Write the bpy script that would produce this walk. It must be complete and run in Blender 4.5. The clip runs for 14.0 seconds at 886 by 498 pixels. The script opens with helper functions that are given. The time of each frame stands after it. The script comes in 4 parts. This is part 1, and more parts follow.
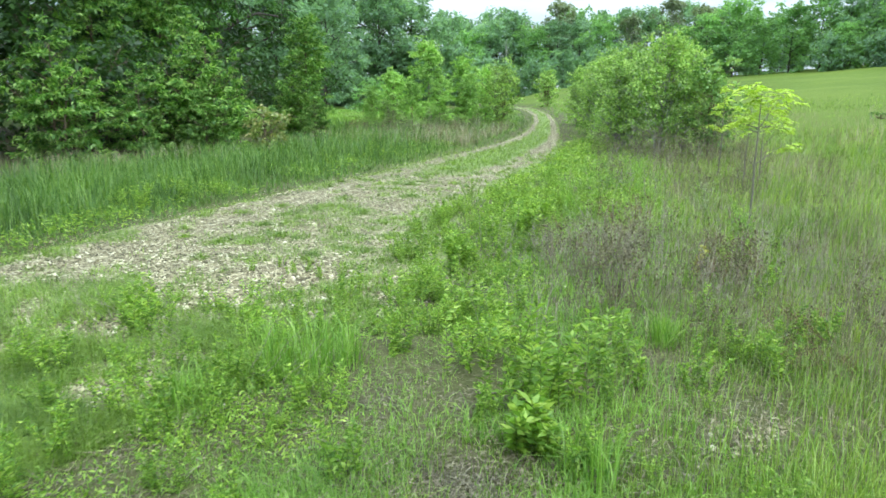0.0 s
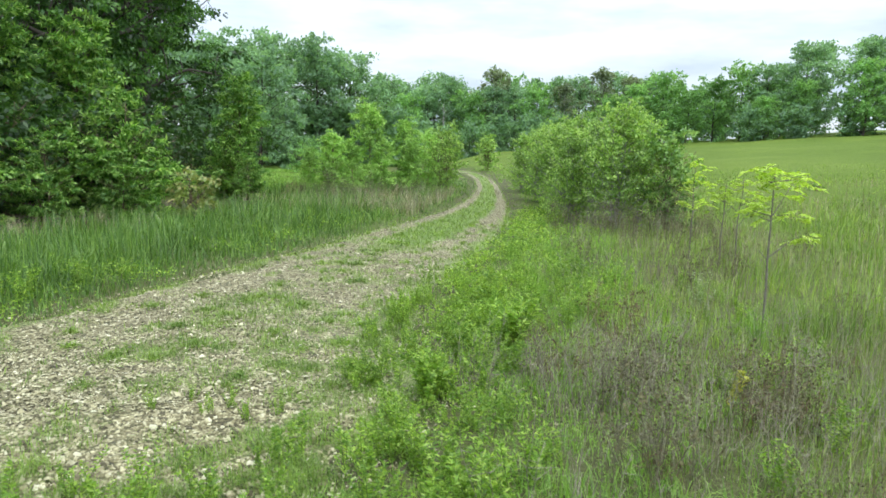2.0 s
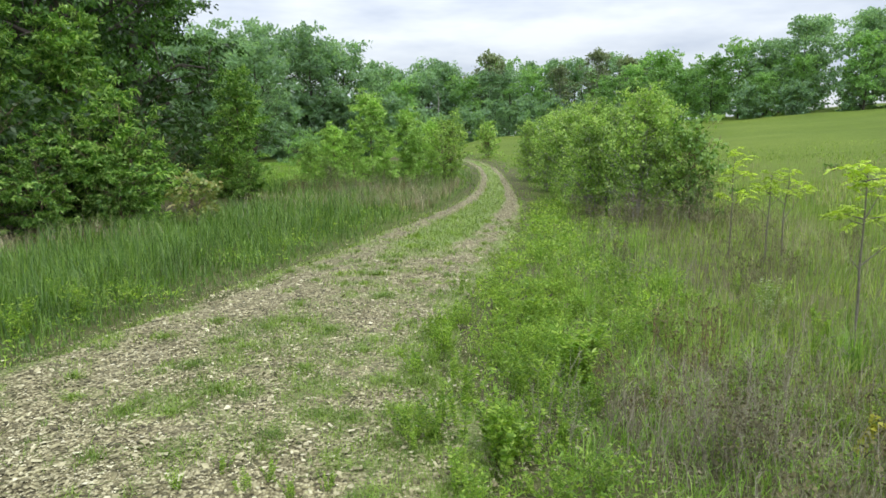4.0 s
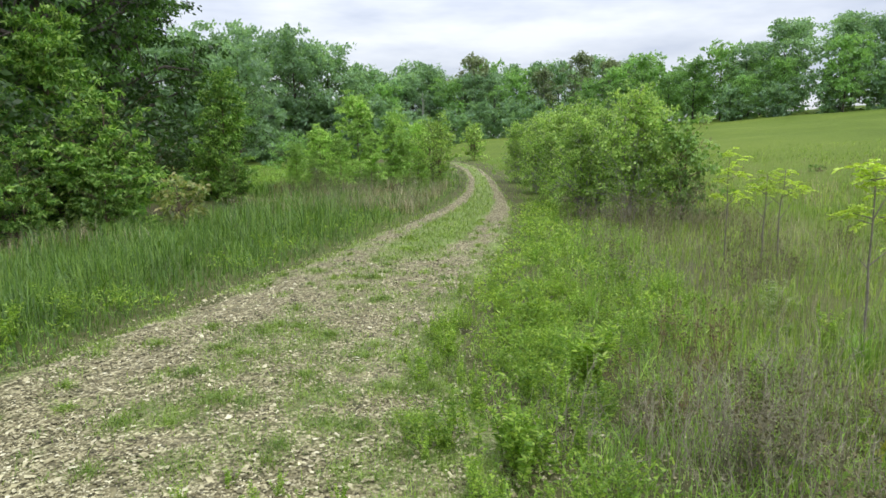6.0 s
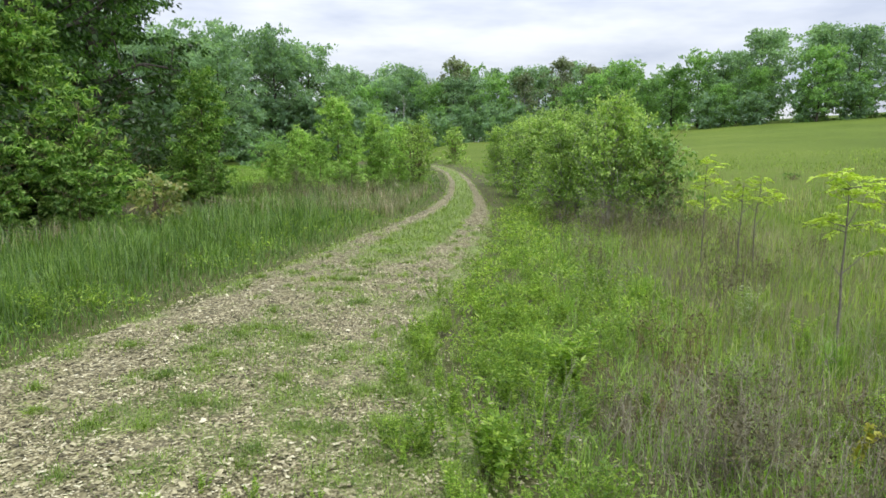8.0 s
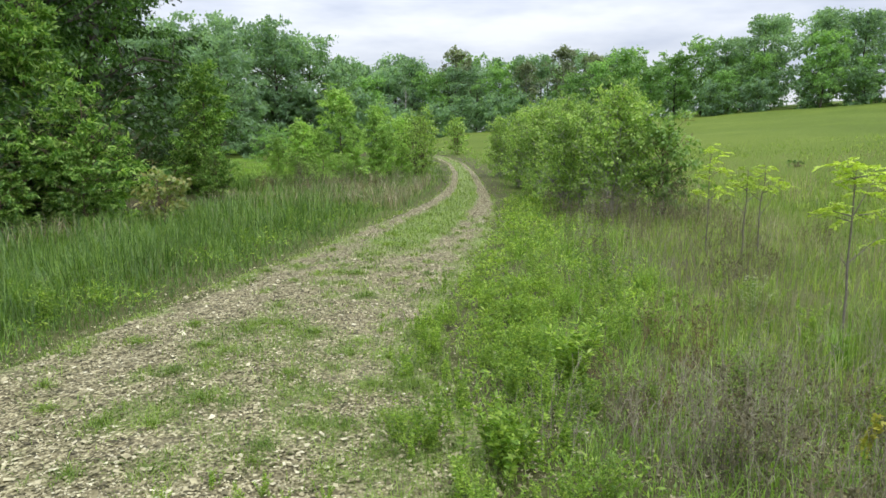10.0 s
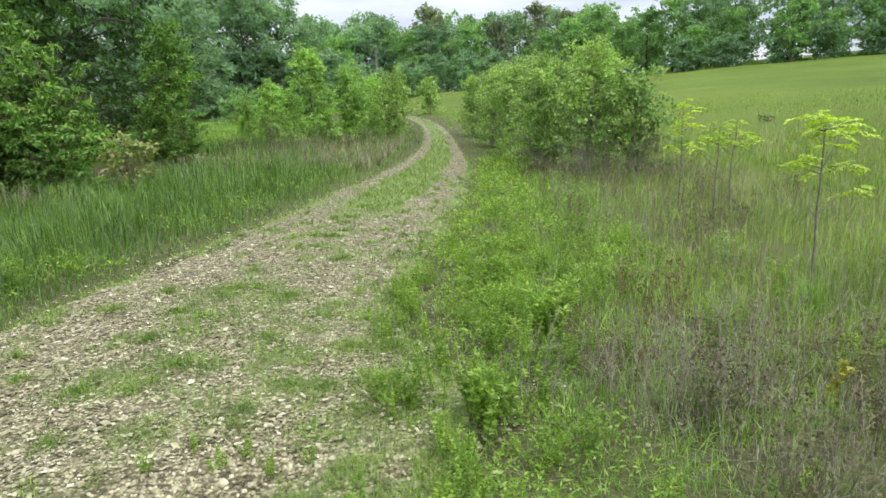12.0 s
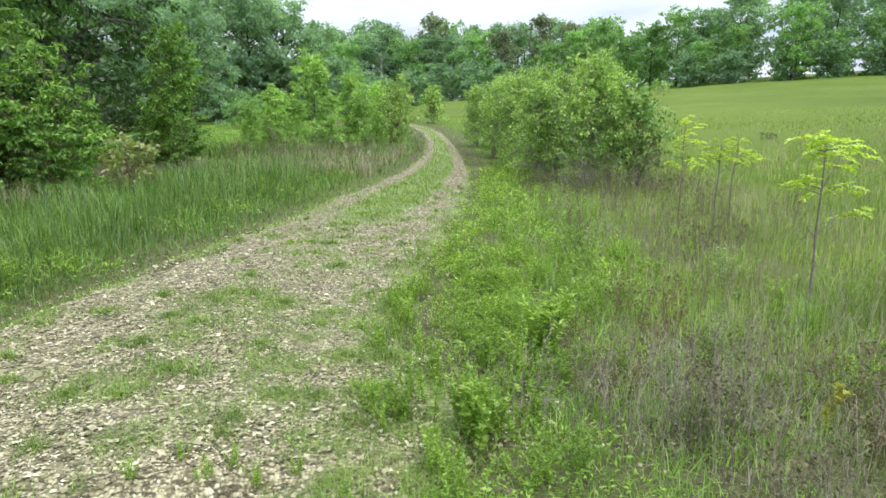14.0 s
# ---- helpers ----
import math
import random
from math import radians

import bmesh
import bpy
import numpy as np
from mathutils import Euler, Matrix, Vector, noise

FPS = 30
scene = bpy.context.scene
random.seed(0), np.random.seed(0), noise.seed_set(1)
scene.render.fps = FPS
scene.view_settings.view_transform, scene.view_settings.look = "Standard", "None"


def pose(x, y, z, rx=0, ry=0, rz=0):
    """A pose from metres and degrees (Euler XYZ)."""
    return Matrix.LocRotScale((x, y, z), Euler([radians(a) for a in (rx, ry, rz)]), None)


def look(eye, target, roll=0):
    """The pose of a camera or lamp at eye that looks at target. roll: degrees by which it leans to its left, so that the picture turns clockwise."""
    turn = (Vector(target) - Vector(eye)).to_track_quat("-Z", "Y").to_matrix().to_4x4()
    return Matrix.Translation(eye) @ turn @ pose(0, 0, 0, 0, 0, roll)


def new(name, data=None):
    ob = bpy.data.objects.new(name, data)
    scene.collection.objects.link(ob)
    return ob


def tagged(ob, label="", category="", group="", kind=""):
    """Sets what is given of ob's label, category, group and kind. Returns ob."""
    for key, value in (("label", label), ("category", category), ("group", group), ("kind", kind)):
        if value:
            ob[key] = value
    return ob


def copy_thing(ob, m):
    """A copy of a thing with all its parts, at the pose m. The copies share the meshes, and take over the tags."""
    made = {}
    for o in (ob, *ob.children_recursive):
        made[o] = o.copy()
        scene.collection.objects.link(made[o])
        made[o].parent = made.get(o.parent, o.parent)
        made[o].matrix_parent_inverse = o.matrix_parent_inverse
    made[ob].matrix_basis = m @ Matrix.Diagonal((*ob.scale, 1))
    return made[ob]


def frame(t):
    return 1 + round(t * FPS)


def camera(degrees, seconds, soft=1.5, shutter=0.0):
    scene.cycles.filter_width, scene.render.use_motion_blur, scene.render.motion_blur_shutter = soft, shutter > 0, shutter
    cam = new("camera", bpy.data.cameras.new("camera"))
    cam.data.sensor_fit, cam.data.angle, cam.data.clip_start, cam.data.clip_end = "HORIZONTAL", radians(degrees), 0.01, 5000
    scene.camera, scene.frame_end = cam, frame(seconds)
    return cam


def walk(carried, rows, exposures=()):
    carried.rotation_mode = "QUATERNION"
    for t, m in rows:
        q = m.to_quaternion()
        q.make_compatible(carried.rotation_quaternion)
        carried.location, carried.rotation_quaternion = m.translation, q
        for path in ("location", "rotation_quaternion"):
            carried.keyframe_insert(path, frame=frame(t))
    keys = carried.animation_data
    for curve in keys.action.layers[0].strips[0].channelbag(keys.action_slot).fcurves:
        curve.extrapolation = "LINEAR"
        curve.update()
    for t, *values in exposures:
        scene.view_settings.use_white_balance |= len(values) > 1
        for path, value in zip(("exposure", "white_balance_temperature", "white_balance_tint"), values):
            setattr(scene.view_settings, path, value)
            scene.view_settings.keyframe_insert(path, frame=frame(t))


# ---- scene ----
# ------------------------------------------------------------ camera
PATH = [
    (0, (0.935, -1.924, 1.365), (0.638, 0.001, 0.911), 0.6),
    (0.5, (0.758, -1.503, 1.293), (0.611, 0.447, 0.876), 0.6),
    (1, (0.715, -1.219, 1.341), (0.417, 0.722, 0.962), -0.6),
    (1.5, (0.652, -0.918, 1.453), (0.436, 1.03, 1.056), 1.1),
    (2, (0.546, -0.742, 1.48), (0.432, 1.235, 1.201), 1.8),
    (2.2, (0.432, -0.631, 1.521), (0.302, 1.347, 1.258), -0.1),
    (4.3, (0.105, -0.044, 1.619), (0.008, 1.927, 1.297), -0.1),
    (4.5, (0.076, -0.011, 1.614), (-0.025, 1.969, 1.348), -1.3),
    (5, (-0.01, 0.055, 1.596), (-0.118, 2.029, 1.296), -0.3),
    (5.5, (-0.019, 0.04, 1.595), (-0.105, 2.012, 1.269), -0.1),
    (6, (-0.015, 0.022, 1.596), (-0.071, 1.997, 1.285), -0.1),
    (6.5, (-0.018, 0.042, 1.602), (-0.073, 2.015, 1.279), 0.3),
    (7, (-0.024, 0.047, 1.601), (-0.053, 2.023, 1.296), 0.7),
    (7.5, (-0.032, 0.041, 1.597), (-0.035, 2.019, 1.297), 0.9),
    (8, (-0.017, 0.036, 1.596), (-0.012, 2.013, 1.294), 0.8),
    (8.2, (-0.004, 0.063, 1.589), (0.009, 2.038, 1.279), 0.5),
    (10.3, (-0.032, 0.034, 1.622), (-0.038, 2.005, 1.283), 0.1),
    (10.5, (-0.025, 0.039, 1.605), (-0.025, 2.004, 1.229), -0.1),
    (11, (-0.015, 0.051, 1.604), (0.071, 2.002, 1.172), 1.0),
    (11.5, (-0.051, 0.053, 1.617), (0.013, 1.987, 1.115), 0.0),
    (12, (-0.037, 0.044, 1.607), (0.031, 1.993, 1.164), -0.7),
    (12.5, (-0.002, 0.07, 1.598), (0.022, 2.02, 1.153), -1.6),
    (13, (0.005, 0.08, 1.592), (0.088, 2.028, 1.149), -0.8),
    (13.5, (-0.015, 0.074, 1.61), (0.098, 2.021, 1.168), 0.4),
    (14, (-0.012, 0.07, 1.617), (0.056, 2.024, 1.199), 0.8),
]
EXPOSURES = [(0.0, 0.95, 5650, 6.0), (1.0, 0.8, 5750, 7.0), (2.2, 0.66, 6000, 9.0), (4.5, 0.42, 6250, 13.0), (8.0, 0.44, 6250, 15.0), (11.0, 0.42, 6250, 15.0), (12.0, 0.6, 6120, 15.5), (14.0, 0.76, 5980, 16.0)]
cam = camera(66.8, 14.0, soft=1.6, shutter=0.15)
walk(cam, [(t, look(*row)) for t, *row in PATH], EXPOSURES)
# ------------------------------------------------------------ light
SUN_ELEVATION, SUN_TURN = 55, 150
world = bpy.data.worlds.new("overcast_sky")
scene.world = world
world.use_nodes = True
wt = world.node_tree


def wnode(kind, **values):
    n = wt.nodes.new(kind)
    for key, v in values.items():
        n.inputs[key].default_value = v
    return n


sky = wt.nodes.new("ShaderNodeTexSky")
sky.sky_type, sky.sun_disc = "NISHITA", False
sky.sun_elevation, sky.sun_rotation = radians(SUN_ELEVATION), radians(SUN_TURN)
# an overcast sky: brighter towards the zenith, with soft grey cloud
place = wt.nodes.new("ShaderNodeTexCoord")
split = wt.nodes.new("ShaderNodeSeparateXYZ")
wt.links.new(place.outputs["Generated"], split.inputs[0])
rise = wt.nodes.new("ShaderNodeMapRange")
rise.inputs["From Min"].default_value, rise.inputs["From Max"].default_value = 0.0, 1.0
rise.inputs["To Min"].default_value, rise.inputs["To Max"].default_value = 3.75, 14.0
wt.links.new(split.outputs["Z"], rise.inputs["Value"])
stretch = wt.nodes.new("ShaderNodeMapping")
stretch.inputs["Scale"].default_value = (1.0, 1.0, 4.2)
wt.links.new(place.outputs["Generated"], stretch.inputs["Vector"])
clouds = wnode("ShaderNodeTexNoise", Scale=2.6, Detail=5.0, Roughness=0.55)
wt.links.new(stretch.outputs[0], clouds.inputs["Vector"])
ramp = wt.nodes.new("ShaderNodeValToRGB")
ramp.color_ramp.elements[0].position, ramp.color_ramp.elements[0].color = 0.38, (0.7, 0.765, 0.86, 1)
ramp.color_ramp.elements[1].position, ramp.color_ramp.elements[1].color = 0.6, (1.11, 1.15, 1.14, 1)
wt.links.new(clouds.outputs["Fac"], ramp.inputs["Fac"])
cover = wt.nodes.new("ShaderNodeVectorMath")
cover.operation = "SCALE"
wt.links.new(ramp.outputs["Color"], cover.inputs[0])
wt.links.new(rise.outputs["Result"], cover.inputs["Scale"])
blend = wt.nodes.new("ShaderNodeMix")
blend.data_type = "RGBA"
blend.inputs["Factor"].default_value = 0.9
wt.links.new(sky.outputs["Color"], blend.inputs["A"])
wt.links.new(cover.outputs[0], blend.inputs["B"])
wt.links.new(blend.outputs["Result"], wt.nodes["Background"].inputs["Color"])
wt.nodes["Background"].inputs["Strength"].default_value = 0.13

sun = new("sun", bpy.data.lights.new("sun", "SUN"))
sun.data.energy, sun.data.angle, sun.data.color = 1.5, radians(18), (1.0, 0.96, 0.88)
sun.matrix_world = pose(0, 0, 40, 90 - SUN_ELEVATION, 0, 180 - SUN_TURN)

# ------------------------------------------------------------ the lie of the land


def rise_of(x, y):
    """Height of the ground: level along the track, a grassy hillside on the far side."""
    x, y = np.asarray(x, float), np.asarray(y, float)
    bank = np.log1p(np.exp(np.clip((x - 6) / 2, -30, 30))) * 2
    s = np.clip((x + 8) / 12, 0, 1)
    s = s * s * (3 - 2 * s)
    h = 0.09 * np.minimum(bank, 56) + 0.03 * np.clip(y - 20, 0, 75) * s
    dip = np.exp(-((x + 8.5) / 2.5) ** 2) * np.clip((y - 4) / 6, 0, 1) * np.clip((30 - y) / 8, 0, 1)
    return h - 0.12 * dip


LINE_Y = np.array([-60, -6, -2, 1.2, 3, 5, 7, 9, 12, 15, 18, 22, 27, 33, 40, 48, 60])
LINE_X = np.array([-40, -6.8, -4.1, -2.32, -1.6, -1.58, -1.36, -0.9, -0.38, 0.12, 0.47, 0.68, 0.72, 0.5, -0.3, -2.4, -7])
HALF = np.array([1.45, 1.5, 1.8, 1.86, 1.86, 1.56, 1.36, 1.26, 1.16, 1.04, 0.86, 0.64, 0.52, 0.46, 0.42, 0.42, 0.4])


def lateral(x, y):
    """Signed distance from the track's centre line, in half widths."""
    slope = np.interp(y + 0.5, LINE_Y, LINE_X) - np.interp(y - 0.5, LINE_Y, LINE_X)
    return (x - np.interp(y, LINE_Y, LINE_X)) / np.sqrt(1 + slope**2)


LATTICE = np.random.default_rng(7).random((256, 256))


def patchy(x, y, size, shift=0.0):
    """Smooth random patches of that size, 0 to 1."""
    x, y = np.asarray(x) / size + shift, np.asarray(y) / size + 2.7 * shift
    i, j = np.floor(x).astype(int), np.floor(y).astype(int)
    u, v = x - i, y - j
    u, v = u * u * (3 - 2 * u), v * v * (3 - 2 * v)
    a, b = LATTICE[i % 256, j % 256], LATTICE[(i + 1) % 256, j % 256]
    c, d = LATTICE[i % 256, (j + 1) % 256], LATTICE[(i + 1) % 256, (j + 1) % 256]
    return (a * (1 - u) + b * u) * (1 - v) + (c * (1 - u) + d * u) * v


# ------------------------------------------------------------ materials


def material(name):
    m = bpy.data.materials.new(name)
    m.use_nodes = True
    return m, m.node_tree, m.node_tree.nodes["Principled BSDF"]


def tint_ramp(nt, stops):
    r = nt.nodes.new("ShaderNodeValToRGB")
    while len(r.color_ramp.elements) < len(stops):
        r.color_ramp.elements.new(0.5)
    for e, (at, c) in zip(r.color_ramp.elements, stops):
        e.position, e.color = at, (*c, 1)
    return r


def noise_of(nt, scale, detail=4.0, rough=0.55):
    """Noise at a real-world scale, in cycles a metre."""
    g = nt.nodes.new("ShaderNodeNewGeometry")
    n = nt.nodes.new("ShaderNodeTexNoise")
    n.inputs["Scale"].default_value, n.inputs["Detail"].default_value, n.inputs["Roughness"].default_value = scale, detail, rough
    nt.links.new(g.outputs["Position"], n.inputs["Vector"])
    return n.outputs["Fac"]


def mix_colour(nt, kind, fac, a, b):
    m = nt.nodes.new("ShaderNodeMix")
    m.data_type, m.blend_type = "RGBA", kind
    for key, v in (("Factor", fac), ("A", a), ("B", b)):
        if isinstance(v, (float, tuple)):
            m.inputs[key].default_value = v if isinstance(v, float) else (*v, 1)
        else:
            nt.links.new(v, m.inputs[key])
    return m.outputs["Result"]


def foliage(name, dark, middle, light, patch=0.25, through_light=0.35, rough=0.45, gloss=0.5):
    """Leaves or blades: each island has its own tint, whole patches shift together, and light comes through."""
    m, nt, p = material(name)
    g = nt.nodes.new("ShaderNodeNewGeometry")
    r = tint_ramp(nt, ((0.0, dark), (0.5, middle), (1.0, light)))
    nt.links.new(g.outputs["Random Per Island"], r.inputs["Fac"])
    shift = tint_ramp(nt, ((0.3, (0.62, 0.66, 0.6)), (0.7, (1.3, 1.22, 1.15))))
    nt.links.new(noise_of(nt, patch), shift.inputs["Fac"])
    c = mix_colour(nt, "MULTIPLY", 1.0, r.outputs["Color"], shift.outputs["Color"])
    nt.links.new(c, p.inputs["Base Color"])
    p.inputs["Roughness"].default_value = rough
    p.inputs["Specular IOR Level"].default_value = gloss
    t = nt.nodes.new("ShaderNodeBsdfTranslucent")
    warm = mix_colour(nt, "MULTIPLY", 1.0, c, (1.25, 1.3, 0.55))
    nt.links.new(warm, t.inputs["Color"])
    mix = nt.nodes.new("ShaderNodeMixShader")
    mix.inputs["Fac"].default_value = through_light
    nt.links.new(p.outputs[0], mix.inputs[1])
    nt.links.new(t.outputs[0], mix.inputs[2])
    nt.links.new(mix.outputs[0], nt.nodes["Material Output"].inputs["Surface"])
    return m


def rough_solid(name, a, b, scale, rough=0.9, bump=0.3, fine=None, spread=0.2):
    """Bark, soil and stone: two scales of noise and a bump."""
    m, nt, p = material(name)
    r = tint_ramp(nt, ((0.5 - spread, a), (0.5 + spread, b)))
    big = noise_of(nt, scale, 6.0, 0.65)
    nt.links.new(big, r.inputs["Fac"])
    fine_n = noise_of(nt, fine or scale * 7, 3.0)
    shade = tint_ramp(nt, ((0.3, (0.72, 0.72, 0.72)), (0.7, (1.25, 1.25, 1.25))))
    nt.links.new(fine_n, shade.inputs["Fac"])
    nt.links.new(mix_colour(nt, "MULTIPLY", 1.0, r.outputs["Color"], shade.outputs["Color"]), p.inputs["Base Color"])
    p.inputs["Roughness"].default_value = rough
    p.inputs["Specular IOR Level"].default_value = 0.25
    b_ = nt.nodes.new("ShaderNodeBump")
    b_.inputs["Strength"].default_value, b_.inputs["Distance"].default_value = bump, 0.02
    nt.links.new(fine_n, b_.inputs["Height"])
    nt.links.new(b_.outputs[0], p.inputs["Normal"])
    return m


SAPLING_BARK = rough_solid("grey_sapling_bark", (0.1, 0.09, 0.07), (0.2, 0.185, 0.15), 12.0, fine=80)
BARK = rough_solid("grey_brown_bark", (0.045, 0.038, 0.03), (0.13, 0.115, 0.095), 5.0, fine=40)
PALE_BARK = rough_solid("pale_grey_bark", (0.2, 0.19, 0.17), (0.36, 0.34, 0.31), 4.0, fine=30)
TWIG = rough_solid("brown_twig", (0.09, 0.065, 0.045), (0.2, 0.15, 0.1), 8.0, fine=60)
GREEN_STEM = rough_solid("green_stem", (0.09, 0.15, 0.03), (0.16, 0.22, 0.05), 8.0, rough=0.6)
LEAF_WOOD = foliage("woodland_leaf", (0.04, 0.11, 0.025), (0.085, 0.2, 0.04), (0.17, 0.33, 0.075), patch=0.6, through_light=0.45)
# darker woodland leaf: the wood's inner shade is put into the colour
LEAF_DEEP_SHADED = foliage("shaded_deep_wood_leaf", (0.02, 0.052, 0.014), (0.04, 0.095, 0.022), (0.075, 0.158, 0.035), patch=0.4, through_light=0.42)
# pale leaves; the lightest tint also has top-lit highlights put into it
LEAF_EDGE = foliage("wood_edge_leaf", (0.06, 0.155, 0.026), (0.15, 0.315, 0.055), (0.4, 0.58, 0.18), patch=1.1, gloss=0.4, through_light=0.45)
LEAF_BUSH = foliage("bush_leaf", (0.14, 0.265, 0.06), (0.275, 0.44, 0.115), (0.48, 0.63, 0.24), patch=1.1, gloss=0.35, through_light=0.48)
LEAF_DARK = foliage("dark_bush_leaf", (0.09, 0.19, 0.045), (0.17, 0.31, 0.075), (0.3, 0.45, 0.13), patch=0.9, gloss=0.4)
LEAF_BRIGHT = foliage("bright_shrub_leaf", (0.21, 0.39, 0.085), (0.32, 0.53, 0.14), (0.48, 0.67, 0.24), patch=0.8, through_light=0.45)
LEAF_YELLOW = foliage("yellow_green_leaflet", (0.3, 0.45, 0.035), (0.4, 0.56, 0.06), (0.54, 0.68, 0.12), patch=2.0)
LEAF_GOLD = foliage("golden_leaf", (0.4, 0.4, 0.04), (0.55, 0.54, 0.07), (0.66, 0.64, 0.12), patch=2.0)
LEAF_RED = foliage("reddish_leaf", (0.14, 0.22, 0.05), (0.23, 0.31, 0.08), (0.36, 0.34, 0.16), patch=2.0)
# aerial haze is mixed into these two leaf colours: paler and bluer
LEAF_FAR_HAZED = foliage("hazed_far_wood_leaf", (0.15, 0.26, 0.18), (0.21, 0.35, 0.23), (0.27, 0.43, 0.27), patch=0.16, through_light=0.55)
LEAF_FAR_LIGHT_HAZED = foliage("hazed_far_wood_light_leaf", (0.14, 0.27, 0.11), (0.21, 0.39, 0.145), (0.28, 0.47, 0.18), patch=0.16, through_light=0.55)
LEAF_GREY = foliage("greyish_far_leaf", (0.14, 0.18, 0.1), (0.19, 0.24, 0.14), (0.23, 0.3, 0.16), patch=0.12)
# blade tints lowered: shade from the neighbouring wood is in the colour
BLADE_VERGE = foliage("verge_grass_blade", (0.045, 0.112, 0.018), (0.105, 0.208, 0.034), (0.235, 0.37, 0.09), patch=1.3, through_light=0.4)
BLADE_LUSH = foliage("lush_grass_blade", (0.12, 0.25, 0.028), (0.2, 0.37, 0.05), (0.33, 0.49, 0.11), patch=0.9, through_light=0.4)
BLADE_TRACK = foliage("track_grass_blade", (0.1, 0.18, 0.03), (0.18, 0.29, 0.045), (0.3, 0.42, 0.1), patch=2.5, through_light=0.4)
BLADE_MEADOW = foliage("meadow_grass_blade", (0.1, 0.19, 0.026), (0.19, 0.31, 0.042), (0.35, 0.46, 0.11), patch=0.7, through_light=0.4)
BLADE_DRY = foliage("dry_grass_stem", (0.14, 0.125, 0.07), (0.26, 0.235, 0.14), (0.42, 0.39, 0.26), patch=0.7, through_light=0.15)
BLADE_FIELD = foliage("field_grass_blade", (0.078, 0.124, 0.015), (0.098, 0.147, 0.019), (0.12, 0.17, 0.026), patch=0.14, through_light=0.4)
LEAF_WEED = foliage("weed_leaf", (0.1, 0.21, 0.022), (0.225, 0.39, 0.046), (0.43, 0.58, 0.12), patch=2.2, through_light=0.45)
LEAF_PALE = foliage("pale_weed_leaf", (0.22, 0.3, 0.14), (0.33, 0.41, 0.24), (0.5, 0.56, 0.4), patch=2.0)
LITTER = foliage("dry_litter", (0.05, 0.044, 0.026), (0.13, 0.115, 0.07), (0.3, 0.275, 0.19), patch=3.0, through_light=0.08, gloss=0.3)
SEED_HEAD = rough_solid("brown_seed_head", (0.075, 0.07, 0.03), (0.18, 0.165, 0.075), 30.0, fine=200)
DARK_STEM = rough_solid("dark_dead_stem", (0.085, 0.078, 0.045), (0.21, 0.192, 0.12), 6.0, fine=50)
RUST_STEM = rough_solid("rust_dead_stem", (0.1, 0.06, 0.035), (0.23, 0.14, 0.085), 6.0, fine=50)
DEAD_STEM = rough_solid("dead_stem", (0.15, 0.14, 0.09), (0.34, 0.32, 0.225), 6.0, fine=50)


def ground_material():
    m, nt, p = material("grassy_ground")
    grass = tint_ramp(nt, ((0.32, (0.068, 0.11, 0.014)), (0.5, (0.098, 0.146, 0.019)), (0.68, (0.128, 0.178, 0.027))))
    nt.links.new(noise_of(nt, 0.09, 8.0, 0.7), grass.inputs["Fac"])
    fine = tint_ramp(nt, ((0.3, (0.68, 0.7, 0.66)), (0.7, (1.25, 1.22, 1.15))))
    speck = noise_of(nt, 9.0, 6.0, 0.75)
    nt.links.new(speck, fine.inputs["Fac"])
    c = mix_colour(nt, "MULTIPLY", 1.0, grass.outputs["Color"], fine.outputs["Color"])
    soil = tint_ramp(nt, ((0.32, (0.024, 0.023, 0.011)), (0.47, (0.065, 0.061, 0.03)), (0.58, (0.13, 0.122, 0.064)), (0.72, (0.38, 0.36, 0.24))))
    nt.links.new(noise_of(nt, 34.0, 8.0, 0.85), soil.inputs["Fac"])
    a = nt.nodes.new("ShaderNodeAttribute")
    a.attribute_name = "bare"
    c = mix_colour(nt, "MIX", a.outputs["Fac"], c, soil.outputs["Color"])
    nt.links.new(c, p.inputs["Base Color"])
    p.inputs["Roughness"].default_value = 0.95
    p.inputs["Specular IOR Level"].default_value = 0.15
    b = nt.nodes.new("ShaderNodeBump")
    b.inputs["Strength"].default_value, b.inputs["Distance"].default_value = 0.6, 0.05
    nt.links.new(speck, b.inputs["Height"])
    nt.links.new(b.outputs[0], p.inputs["Normal"])
    return m


